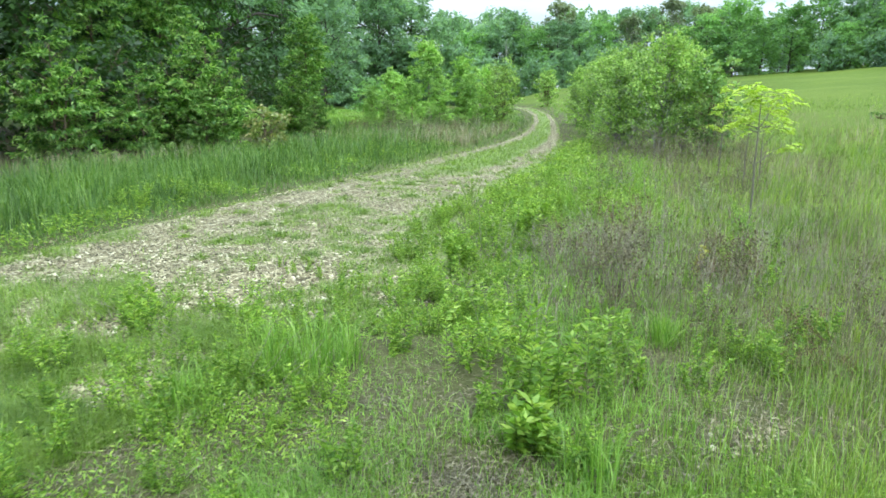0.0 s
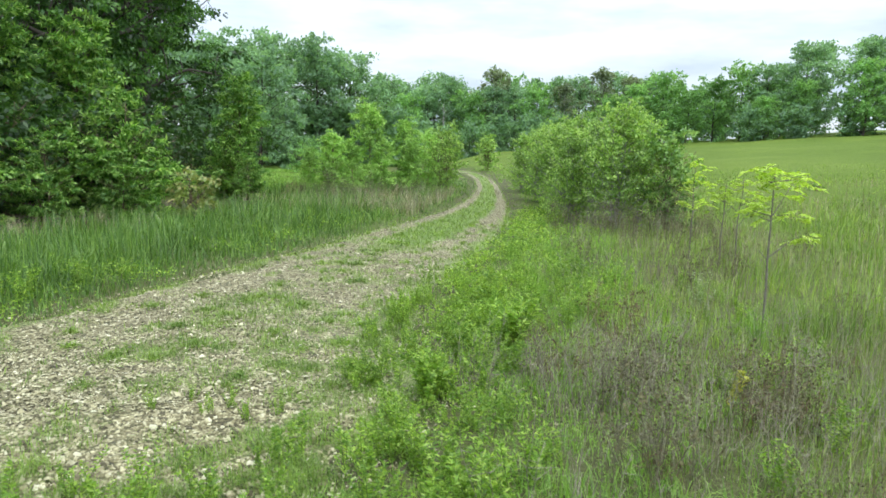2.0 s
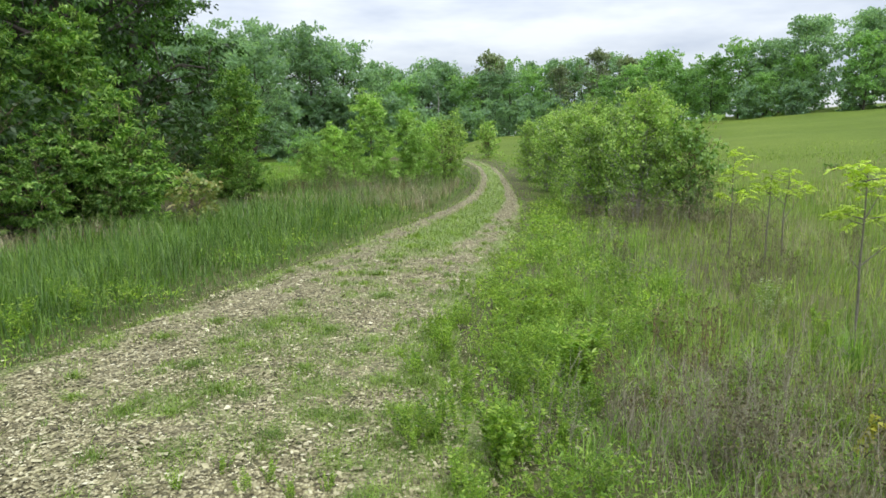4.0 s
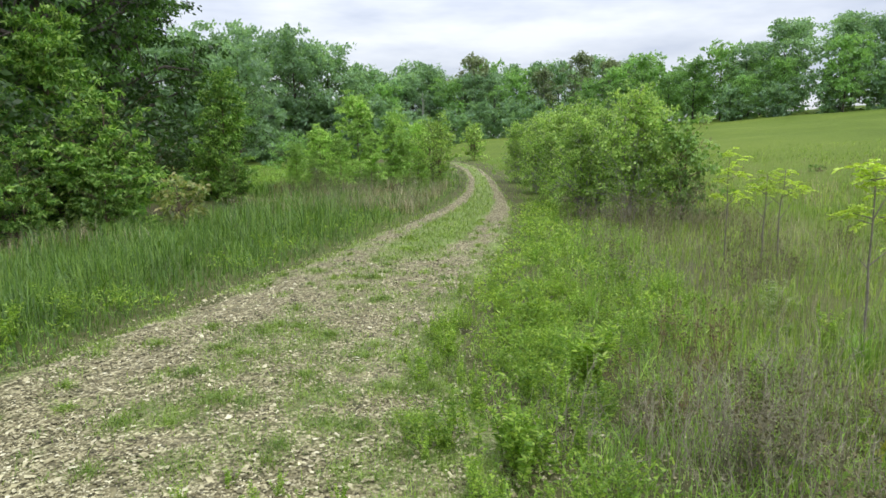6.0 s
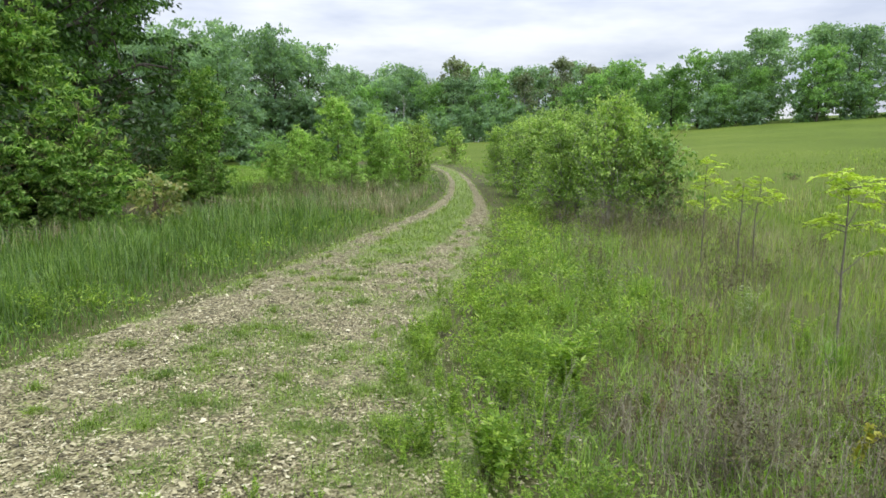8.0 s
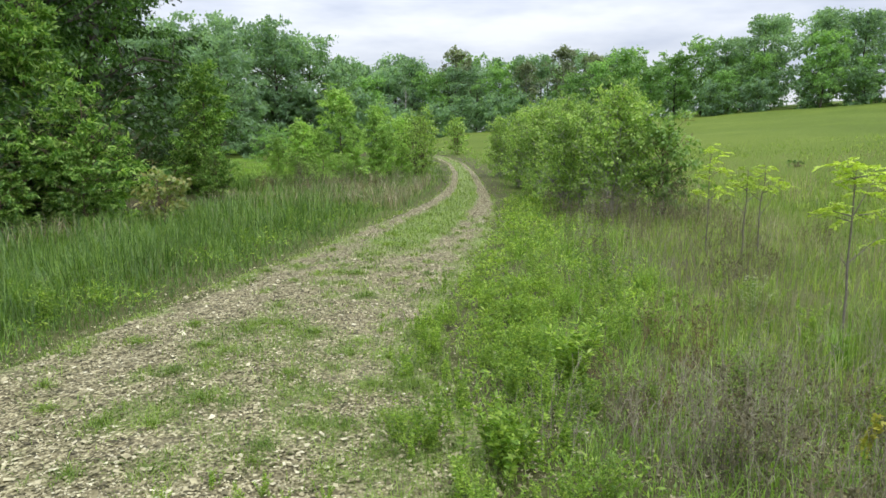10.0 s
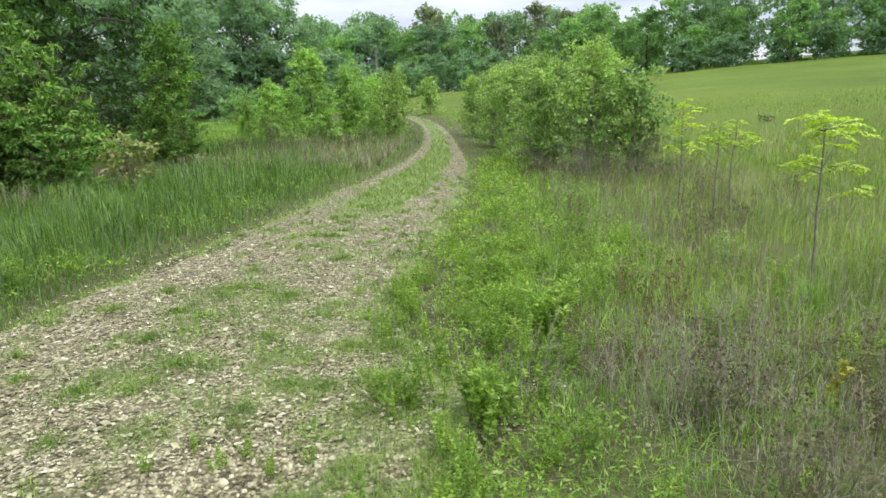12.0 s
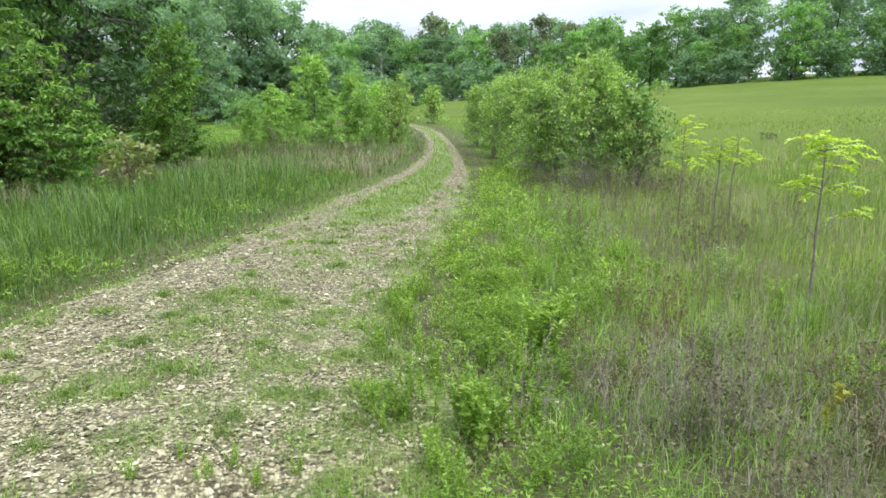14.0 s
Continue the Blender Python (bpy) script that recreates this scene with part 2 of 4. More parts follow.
def gravel_material():
    m, nt, p = material("limestone_gravel_bed")
    g = nt.nodes.new("ShaderNodeNewGeometry")
    v = nt.nodes.new("ShaderNodeTexVoronoi")
    v.inputs["Scale"].default_value = 46.0
    nt.links.new(g.outputs["Position"], v.inputs["Vector"])
    hue = nt.nodes.new("ShaderNodeSeparateColor")
    nt.links.new(v.outputs["Color"], hue.inputs[0])
    stone = tint_ramp(nt, ((0.0, (0.065, 0.058, 0.028)), (0.2, (0.2, 0.182, 0.092)), (0.5, (0.44, 0.405, 0.22)), (1.0, (0.74, 0.7, 0.44))))
    nt.links.new(hue.outputs[0], stone.inputs["Fac"])
    joint = tint_ramp(nt, ((0.15, (1.1, 1.1, 1.1)), (0.75, (0.32, 0.29, 0.25))))
    nt.links.new(v.outputs["Distance"], joint.inputs["Fac"])
    c = mix_colour(nt, "MULTIPLY", 1.0, stone.outputs["Color"], joint.outputs["Color"])
    clods = tint_ramp(nt, ((0.34, (0.5, 0.48, 0.43)), (0.5, (0.76, 0.75, 0.72)), (0.66, (0.96, 0.95, 0.92))))
    nt.links.new(noise_of(nt, 8.0, 4.0, 0.7), clods.inputs["Fac"])
    c = mix_colour(nt, "MULTIPLY", 1.0, c, clods.outputs["Color"])
    dust = tint_ramp(nt, ((0.48, (0, 0, 0)), (0.75, (0.45, 0.45, 0.45))))
    nt.links.new(noise_of(nt, 2.2, 6.0, 0.65), dust.inputs["Fac"])
    c = mix_colour(nt, "MIX", dust.outputs["Color"], c, (0.31, 0.283, 0.165))
    a = nt.nodes.new("ShaderNodeAttribute")
    a.attribute_name = "overgrown"
    mat_of_grass = tint_ramp(nt, ((0.3, (0.07, 0.1, 0.025)), (0.5, (0.16, 0.24, 0.045)), (0.72, (0.28, 0.36, 0.09))))
    nt.links.new(noise_of(nt, 45.0, 5.0, 0.7), mat_of_grass.inputs["Fac"])
    c = mix_colour(nt, "MIX", a.outputs["Fac"], c, mat_of_grass.outputs["Color"])
    nt.links.new(c, p.inputs["Base Color"])
    p.inputs["Roughness"].default_value = 0.92
    b = nt.nodes.new("ShaderNodeBump")
    b.inputs["Strength"].default_value, b.inputs["Distance"].default_value = 0.9, 0.02
    b.invert = True
    nt.links.new(v.outputs["Distance"], b.inputs["Height"])
    nt.links.new(b.outputs[0], p.inputs["Normal"])
    return m


def stone_material():
    m, nt, p = material("limestone_chip")
    g = nt.nodes.new("ShaderNodeNewGeometry")
    o = nt.nodes.new("ShaderNodeObjectInfo")
    add = nt.nodes.new("ShaderNodeMath")
    add.operation = "ADD"
    nt.links.new(g.outputs["Random Per Island"], add.inputs[0])
    nt.links.new(o.outputs["Random"], add.inputs[1])
    wrap = nt.nodes.new("ShaderNodeMath")
    wrap.operation = "FRACT"
    nt.links.new(add.outputs[0], wrap.inputs[0])
    r = tint_ramp(nt, ((0.0, (0.09, 0.081, 0.043)), (0.25, (0.22, 0.202, 0.11)), (0.55, (0.4, 0.372, 0.218)), (0.85, (0.6, 0.568, 0.37)), (1.0, (0.76, 0.733, 0.54))))
    nt.links.new(wrap.outputs[0], r.inputs["Fac"])
    sp = tint_ramp(nt, ((0.3, (0.8, 0.79, 0.76)), (0.7, (1.12, 1.12, 1.1))))
    nt.links.new(noise_of(nt, 60.0), sp.inputs["Fac"])
    c = mix_colour(nt, "MULTIPLY", 1.0, r.outputs["Color"], sp.outputs["Color"])
    beds = tint_ramp(nt, ((0.34, (0.54, 0.52, 0.47)), (0.5, (0.76, 0.75, 0.72)), (0.66, (0.94, 0.93, 0.9))))
    nt.links.new(noise_of(nt, 8.0, 3.0, 0.65), beds.inputs["Fac"])
    nt.links.new(mix_colour(nt, "MULTIPLY", 1.0, c, beds.outputs["Color"]), p.inputs["Base Color"])
    p.inputs["Roughness"].default_value = 0.88
    return m


GROUND, GRAVEL, STONE = ground_material(), gravel_material(), stone_material()

# ------------------------------------------------------------ building meshes


def mesh_of(name, verts, quads, tris, mat, smooth=False):
    """A mesh from arrays of corners, four-cornered and three-cornered faces."""
    verts, quads, tris = np.asarray(verts, np.float32), np.asarray(quads, np.int32).reshape(-1, 4), np.asarray(tris, np.int32).reshape(-1, 3)
    me = bpy.data.meshes.new(name)
    me.vertices.add(len(verts))
    me.vertices.foreach_set("co", verts.ravel())
    loops = np.concatenate([quads.ravel(), tris.ravel()])
    me.loops.add(len(loops))
    me.loops.foreach_set("vertex_index", loops)
    sizes = np.concatenate([np.full(len(quads), 4), np.full(len(tris), 3)]).astype(np.int32)
    me.polygons.add(len(sizes))
    me.polygons.foreach_set("loop_start", np.concatenate([[0], np.cumsum(sizes)[:-1]]).astype(np.int32))
    me.update(calc_edges=True)
    if smooth:
        me.polygons.foreach_set("use_smooth", np.ones(len(sizes), bool))
    me.materials.append(mat)
    return me


def thing(name, x, y, label, category, group="", turn=0.0):
    ob = new(name)
    ob.empty_display_size = 0.2
    ob.matrix_basis = pose(x, y, float(rise_of(x, y)), 0, 0, turn)
    return tagged(ob, label, category, group)


def part(name, me, parent, label=""):
    ob = new(name, me)
    ob.parent = parent
    return tagged(ob, label)


def tubes(paths, sides=6):
    """Tapered round stems along paths of (points, radii)."""
    verts, quads, tris, base = [], [], [], 0
    ring = np.arange(sides) * 2 * math.pi / sides
    for pts, radii in paths:
        pts, radii = np.asarray(pts, float), np.asarray(radii, float)
        ahead = np.gradient(pts, axis=0)
        ahead /= np.linalg.norm(ahead, axis=1, keepdims=True) + 1e-9
        side = np.cross(ahead, np.where(np.abs(ahead[:, 2:]) > 0.9, (1.0, 0, 0), (0, 0, 1.0)))
        side /= np.linalg.norm(side, axis=1, keepdims=True) + 1e-9
        up = np.cross(side, ahead)
        v = pts[:, None] + radii[:, None, None] * (np.cos(ring)[None, :, None] * side[:, None] + np.sin(ring)[None, :, None] * up[:, None])
        verts.append(v.reshape(-1, 3))
        k = len(pts)
        i = (np.arange(k - 1)[:, None] * sides + np.arange(sides)).ravel() + base
        j = (np.arange(k - 1)[:, None] * sides + (np.arange(sides) + 1) % sides).ravel() + base
        quads.append(np.stack([i, j, j + sides, i + sides], -1))
        verts.append(pts[-1:])
        tip = base + k * sides
        last = base + (k - 1) * sides + np.arange(sides)
        tris.append(np.stack([last, np.roll(last, -1), np.full(sides, tip)], -1))
        base = tip + 1
    return np.concatenate(verts), np.concatenate(quads), np.concatenate(tris)


def unit(v):
    return v / (np.linalg.norm(v, axis=-1, keepdims=True) + 1e-9)


def leaves(rng, at, ahead, length, width, fold=0.25, flat=0.6):
    """Pointed leaves, folded along the midrib: one four-cornered face each."""
    n = len(at)
    ahead = unit(ahead)
    up = unit(np.stack([rng.normal(0, 1, n), rng.normal(0, 1, n), np.full(n, 0.2) + flat * 2 * rng.random(n)], -1))
    side = unit(np.cross(ahead, up))
    up = np.cross(side, ahead)
    L, W = np.broadcast_to(length, n)[:, None], np.broadcast_to(width, n)[:, None]
    mid = at + ahead * L * 0.42 + up * L * fold * 0.3
    v = np.stack([at, mid + side * W / 2, at + ahead * L - up * L * 0.1, mid - side * W / 2], 1).reshape(-1, 3)
    return v, np.arange(4 * n).reshape(-1, 4)


def blades(rng, x, y, height, width, lean, curl=0.35, foot=-0.01):
    """Grass blades: a tapering strip with a bent tip, one four-cornered and one three-cornered face each."""
    n = len(x)
    base = np.stack([x, y, rise_of(x, y) + foot], -1)
    turn = rng.random(n) * 2 * math.pi
    out = np.stack([np.cos(turn), np.sin(turn), np.zeros(n)], -1)
    side = np.stack([-np.sin(turn + rng.normal(0, 0.6, n)), np.cos(turn), np.zeros(n)], -1)
    h, w, l = height[:, None], width[:, None] / 2, (np.abs(rng.normal(0, 1, n)) * lean)[:, None]
    mid = base + np.array([0, 0, 0.6]) * h + out * h * l * 0.45
    tip = base + np.array([0, 0, 1.0]) * h * (1 - 0.35 * l.clip(0, 1)) + out * h * l * (1 + curl)
    v = np.stack([base - side * w, base + side * w, mid + side * w * 0.75, mid - side * w * 0.75, tip], 1).reshape(-1, 3)
    k = 5 * np.arange(n)[:, None]
    return v, k + np.array([0, 1, 2, 3]), k + np.array([3, 2, 4])


# ------------------------------------------------------------ ground and track


def spaced(near, far, count, fine, reach):
    """Coordinates that are close together within reach and wide apart beyond."""
    inner = np.arange(-reach, reach + fine, fine)
    outer = np.geomspace(reach + fine * 2, far, count)
    return np.concatenate([-outer[::-1], inner, outer])


gx, gy = spaced(0, 1600, 46, 0.25, 14), spaced(0, 1600, 46, 0.25, 14) + 8
X, Y = np.meshgrid(gx, gy, indexing="ij")
Z = rise_of(X, Y) + (patchy(X, Y, 1.3) - 0.5) * 0.07 * (np.abs(X) < 60) + (patchy(X, Y, 9.0, 3.1) - 0.5) * 0.35 * np.clip(np.abs(lateral(X, Y)) / 8 - 0.5, 0, 1)
off = lateral(X, Y)
Z -= 0.07 * np.clip((np.interp(Y, LINE_Y, HALF) - np.abs(off)) / 0.25 + 0.6, 0, 1)
n = len(gy)
k = (np.arange(len(gx) - 1)[:, None] * n + np.arange(n - 1)).ravel()
me = mesh_of("ground", np.stack([X, Y, Z], -1).reshape(-1, 3), np.stack([k, k + n, k + n + 1, k + 1], -1), [], GROUND, True)
bare = np.clip(1.9 - np.abs(off), 0, 1) * 0.85
bare = np.maximum(bare, np.where((off > 1.2) & (off < 4.5) & (Y < 9), np.clip((patchy(X, Y, 0.55, 5) - 0.35) * 3, 0, 0.9), 0))
bare = np.maximum(bare, np.clip((-off - 5.0) / 1.5, 0, 1) * np.clip((21 - Y) / 3, 0, 1))
bare = np.maximum(bare, 0.75 * np.clip((20 - np.hypot(X, Y)) / 12, 0, 1) * np.clip(1.4 - 0.12 * np.abs(off), 0.45, 1))
me.attributes.new("bare", "FLOAT", "POINT").data.foreach_set("value", bare.ravel().astype(np.float32))
tagged(new("ground", me), "uneven grassy ground rising to a meadow hillside", "ground", kind="structure")

ty = np.concatenate([np.arange(-30, -4, 1.0), np.arange(-4, 20, 0.16), np.arange(20, 56, 0.5)])
across = np.linspace(-1, 1, 25)
U, TY = np.meshgrid(across, ty)
half = np.interp(TY, LINE_Y, HALF) * (1.03 + 0.26 * (patchy(TY, np.sign(U) * 9, 0.7) - 0.5) + 0.14 * (patchy(TY, np.sign(U) * 5, 0.22) - 0.5))
TX = np.interp(TY, LINE_Y, LINE_X) + U * half
# two shallow wheel ruts with a low crown between them
rut = -0.035 * (np.exp(-((U - 0.55) / 0.2) ** 2) + np.exp(-((U + 0.55) / 0.2) ** 2)) - 0.12 * np.abs(U) ** 8
TZ = rise_of(TX, TY) + 0.03 + rut + 0.02 * (patchy(TX, TY, 0.4, 2) - 0.5)
w = len(across)
k = (np.arange(len(ty) - 1)[:, None] * w + np.arange(w - 1)).ravel()
track = tagged(new("gravel_track", mesh_of("gravel_track", np.stack([TX, TY, TZ], -1).reshape(-1, 3), np.stack([k, k + 1, k + w + 1, k + w], -1), [], GRAVEL, True)),
               "pale crushed limestone farm track with grass growing through", "track", kind="structure")


def track_top(x, y):
    u = lateral(x, y) / np.interp(y, LINE_Y, HALF)
    return rise_of(x, y) + 0.03 - 0.035 * (np.exp(-((u - 0.55) / 0.2) ** 2) + np.exp(-((u + 0.55) / 0.2) ** 2)) - 0.09 * np.abs(u).clip(0, 1) ** 8


# grass tufts in the gravel: x, y, reach
TUFTS = [(-1.65, 5.43, 0.34), (-1.37, 5.61, 0.22), (-1.66, 4.84, 0.25), (-0.82, 6.68, 0.2), (-1.1, 5.34, 0.2), (-0.46, 5.66, 0.16), (-1.94, 3.56, 0.17),
         (-1.4, 3.07, 0.17), (-1.52, 3.93, 0.16), (-2.4, 3.81, 0.09), (-0.78, 3.63, 0.2), (-0.53, 4.2, 0.2), (-0.27, 3.68, 0.2), (-0.97, 3.31, 0.12)]
TUFTS += [(-0.36, 3.27, 0.16), (0.01, 3.16, 0.2), (-2.48, 5.2, 0.15), (-1.88, 4.41, 0.14), (-1.08, 4.39, 0.14), (-1.85, 8.27, 0.22), (-1.28, 7.78, 0.22),
          (-1.02, 9.02, 0.3), (-0.35, 9.54, 0.3), (-0.17, 11.16, 0.35), (-0.88, 11.09, 0.3), (-1.37, 7.17, 0.18), (-0.25, 6.71, 0.2), (-0.68, 5.16, 0.14)]
TUFTS += [(-0.43, 4.76, 0.2), (0.52, 9.93, 0.25), (-1.64, 3.55, 0.08), (-0.73, 4.88, 0.12), (-1.7, 4.53, 0.14), (-1.81, 3.0, 0.1), (-0.58, 3.6, 0.14),
          (-0.24, 4.21, 0.22), (-1.61, 6.18, 0.15), (-2.2, 5.66, 0.12), (-1.0, 3.13, 0.1), (-0.59, 3.14, 0.1), (0.3, 13.16, 0.35), (-2.65, 4.22, 0.08)]
tuft_rng = random.Random(23)
while len(TUFTS) < 130:
    b = tuft_rng.uniform(4.6, 14)
    u = tuft_rng.uniform(-0.9, 0.9)
    a = float(np.interp(b, LINE_Y, LINE_X) + u * np.interp(b, LINE_Y, HALF))
    TUFTS.append((a, b, tuft_rng.uniform(0.06, 0.15) * (1.25 if abs(u) < 0.3 else 0.8)))


def green_share(x, y):
    """How much of the track is overgrown at a place, 0 to 1."""
    u = np.abs(lateral(x, y)) / np.interp(y, LINE_Y, HALF)
    edge = np.where(y < 2.4, 0.1, 0.75) * np.clip((u - 0.62 - 0.3 * patchy(x, y, 0.3, 50)) / 0.2, 0, 1)
    far = 1.2 * np.clip((y - 8.5) / 4, 0, 1) * np.exp(-(u / 0.4) ** 4) - 0.5 * np.clip((y - 10) / 5, 0, 1) * np.exp(-((u - 0.68) / 0.22) ** 2)
    spill = 0.13 * np.clip((lateral(x, y) - 0.3) / 1.0, 0, 1) * np.clip((7.5 - y) / 2, 0, 1)
    crown = (0.08 + 0.09 * np.clip((y - 6) / 3, 0, 1)) * np.exp(-(u / 0.3) ** 2) + (0.62 * patchy(x, y, 0.24, 72) - 0.24) * np.clip((2.5 - y) / 1.1, 0, 1)
    g = (0.45 * patchy(x, y, 0.13, 1) + 0.25 * patchy(x, y, 0.3, 51) + 0.3 * patchy(x, y, 0.95, 4) - 0.55 + edge + far + spill + crown) * 4
    for a, b, reach in TUFTS:
        g = np.maximum(g, 1.0 * np.exp(-(((x - a) / reach) ** 2 + ((y - b) / (reach * 1.1)) ** 2)) - 0.75 * patchy(x, y, 0.11, 2) + 0.1)
    return np.clip(g, 0, 1)


BARE_SPOTS = [(0.27, 1.21, 0.36), (0.43, 0.68, 0.36), (0.75, 0.2, 0.3), (1.84, 0.88, 0.34), (-0.8, 0.06, 0.42), (-1.0, 1.05, 0.26), (-1.5, 0.6, 0.4), (1.04, 3.89, 0.26), (0.57, 3.49, 0.18), (0.27, 4.45, 0.16),
              (1.5, 3.5, 0.28), (1.9, 3.3, 0.24), (1.15, 3.0, 0.24), (1.65, 4.4, 0.22), (2.6, 2.2, 0.3), (2.2, 4.0, 0.24), (0.9, 5.4, 0.16), (0.1, 2.2, 0.22), (-0.35, 1.75, 0.2)]


def openness(x, y):
    """1 on bare stony spots of the verge, 0 away from them."""
    g = np.zeros_like(np.asarray(x, float))
    for a, b, reach in BARE_SPOTS:
        g = np.maximum(g, np.exp(-(((x - a) / reach) ** 2 + ((y - b) / reach) ** 2) * 1.2))
    return g * (0.45 + 1.0 * patchy(x, y, 0.2, 17)).clip(0, 1)


over = green_share(TX, TY) * np.where(TY > 10, 0.85, 0.5)
track.data.attributes.new("overgrown", "FLOAT", "POINT").data.foreach_set("value", over.ravel().astype(np.float32))

# ------------------------------------------------------------ trees and shrubs


def skeleton_of(rng, h, r0, limbs, base, spread, lift=0.5, subs=4, lean=0.05, shape=None):
    """Trunk, limbs and twigs of a tree, and the points on its twigs where leaves sit."""
    shape = shape or (lambda s: math.sin(math.pi * min(1.0, 0.12 + 0.86 * s)) ** 0.7)
    z = np.linspace(0, 1, 8)
    wob = np.cumsum(rng.normal(0, lean, (8, 2)) * h / 8, axis=0)
    trunk = np.column_stack([wob - wob[0], z * h])
    paths, spots = [(trunk, r0 * (1 - 0.9 * z) + 0.004)], []
    turn = rng.random() * 6.28
    for i in range(limbs):
        s = (i + rng.random()) / limbs
        z0 = base + (0.97 - base) * s
        at = np.array([np.interp(z0, z, trunk[:, 0]), np.interp(z0, z, trunk[:, 1]), z0 * h])
        turn += 2.4 + rng.normal(0, 0.3)
        length = spread * shape(s) * rng.uniform(0.7, 1.15)
        way = np.array([math.cos(turn), math.sin(turn), lift * rng.uniform(0.5, 1.3) + 0.6 * s])
        way /= np.linalg.norm(way)
        q = np.linspace(0, 1, 6)[:, None]
        limb = at + way * length * q + np.array([0, 0, -0.12 * length]) * q**2 + np.cumsum(rng.normal(0, 0.035, (6, 3)) * length, axis=0) * (q > 0)
        r = r0 * (1 - 0.85 * z0) * 0.45
        paths.append((limb, r * (1 - 0.85 * q[:, 0]) + 0.003))
        spots.append(limb[2:])
        for j in range(subs):
            f = rng.uniform(0.3, 1.0)
            a = np.array([np.interp(f, q[:, 0], limb[:, c]) for c in range(3)])
            d = unit(way + rng.normal(0, 0.75, 3) + np.array([0, 0, 0.1]))
            tw = a + d * length * rng.uniform(0.25, 0.5) * np.linspace(0, 1, 4)[:, None]
            paths.append((tw, np.array([r * 0.35, r * 0.25, r * 0.15, 0.002]) + 0.002))
            spots.append(tw[1:])
    return paths, np.concatenate(spots), trunk


def crown_of(rng, spots, trunk, count, scatter, length, width, droop=0.25, per=14, flatness=0.55):
    """Leaves gathered in loose sprays around the twigs."""
    sprays = spots[rng.integers(0, len(spots), max(8, count // per))] + rng.normal(0, scatter, (max(8, count // per), 3))
    own = rng.integers(0, len(sprays), count)
    at = sprays[own] + rng.normal(0, scatter * 0.42, (count, 3)) * (1, 1, flatness)
    at[:, 2] = np.maximum(at[:, 2], 0.05)
    centre = trunk[len(trunk) // 2]
    out = unit(at - centre) * (1, 1, 0.4)
    ahead = out * 0.7 + rng.normal(0, 0.6, (count, 3)) - np.array([0, 0, droop])
    return leaves(rng, at, ahead, length * rng.uniform(0.65, 1.3, count), width * rng.uniform(0.7, 1.2, count))


def tree(seed, name, x, y, label, category, group, h, r0, limbs, base, spread, count, leaf_l, leaf_w, leaf, bark=BARK,
         scatter=0.35, stems=1, sides=6, subs=4, lift=0.5, turn=0.0, shape=None, lean=0.05, crown_name="crown", per=14, flatness=0.55):
    rng = np.random.default_rng(seed)
    ob = thing(name, x, y, label, category, group, turn)
    paths, spots, mid = [], [], None
    for s in range(stems):
        p, q, t = skeleton_of(rng, h * rng.uniform(0.7, 1) if s else h, r0, limbs, base, spread, lift, subs, lean, shape)
        if stems > 1:
            a, d = rng.random() * 6.28, spread * 0.5 * rng.random() ** 0.5
            shift = np.array([math.cos(a) * d, math.sin(a) * d, 0]) if s else np.zeros(3)
            p = [(pts + shift * (0.35 + 0.65 * pts[:, 2:] / h), r) for pts, r in p]
            q, t = q + shift * (0.35 + 0.65 * q[:, 2:] / h), t + shift
        paths += p
        spots.append(q)
        mid = t if mid is None else mid
    each = len(paths) // stems
    for s in range(stems):
        part("trunk" if stems == 1 else "stem", mesh_of("trunk", *tubes(paths[s * each:(s + 1) * each], sides), bark, True), ob)
    v, f = crown_of(rng, np.concatenate(spots), mid, count, scatter, leaf_l, leaf_w, per=per, flatness=flatness)
    part(crown_name, mesh_of(crown_name, v, f, [], leaf), ob)
    return ob


def stand(model, places):
    """Copies of a tree at (x, y, size, turn)."""
    for x, y, size, turn in places:
        copy_thing(model, pose(x, y, float(rise_of(x, y)) - 0.05, 0, 0, turn) @ Matrix.Scale(size, 4))


# the dark wood beside the track
big = tree(11, "tree", -11.5, 18.5, "tall leafy broadleaf tree at the wood's edge", "tree", "trees of the dark wood", 15, 0.26, 34, 0.17, 4.4, 25000, 0.16, 0.08, LEAF_WOOD, scatter=0.42, per=46, flatness=0.32)
stand(big, [(-11.5, 22.5, 1.0, 130), (-15.5, 15, 1.05, 250)])
deep = tree(12, "tree", -13, 25.5, "tall broadleaf tree in the wood, leaves coloured dark for shade", "tree", "trees of the dark wood", 14, 0.24, 30, 0.08, 4.4, 10500, 0.22, 0.12, LEAF_DEEP_SHADED, scatter=0.5, per=26, flatness=0.4, sides=4, subs=3)
# the unseen copies (-18, 12), (-21, 18), (-22, 26) are added to keep light out
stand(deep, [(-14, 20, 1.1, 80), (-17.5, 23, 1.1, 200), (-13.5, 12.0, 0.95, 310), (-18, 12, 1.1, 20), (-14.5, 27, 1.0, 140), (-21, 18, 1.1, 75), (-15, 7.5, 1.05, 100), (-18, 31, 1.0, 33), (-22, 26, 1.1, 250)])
edge = tree(13, "sapling_tree", -6.8, 19.0, "slender young tree with pale green compound leaves", "sapling", "young trees at the wood's edge", 3.4, 0.035, 26, 0.06, 1.05, 9000, 0.115, 0.045, LEAF_EDGE, bark=TWIG, scatter=0.17, subs=4, per=40, flatness=0.22,
            shape=lambda s: 0.85 - 0.42 * s)
stand(edge, [(-9.4, 15.4, 1.3, 120), (-10.4, 13.8, 1.25, 40)])
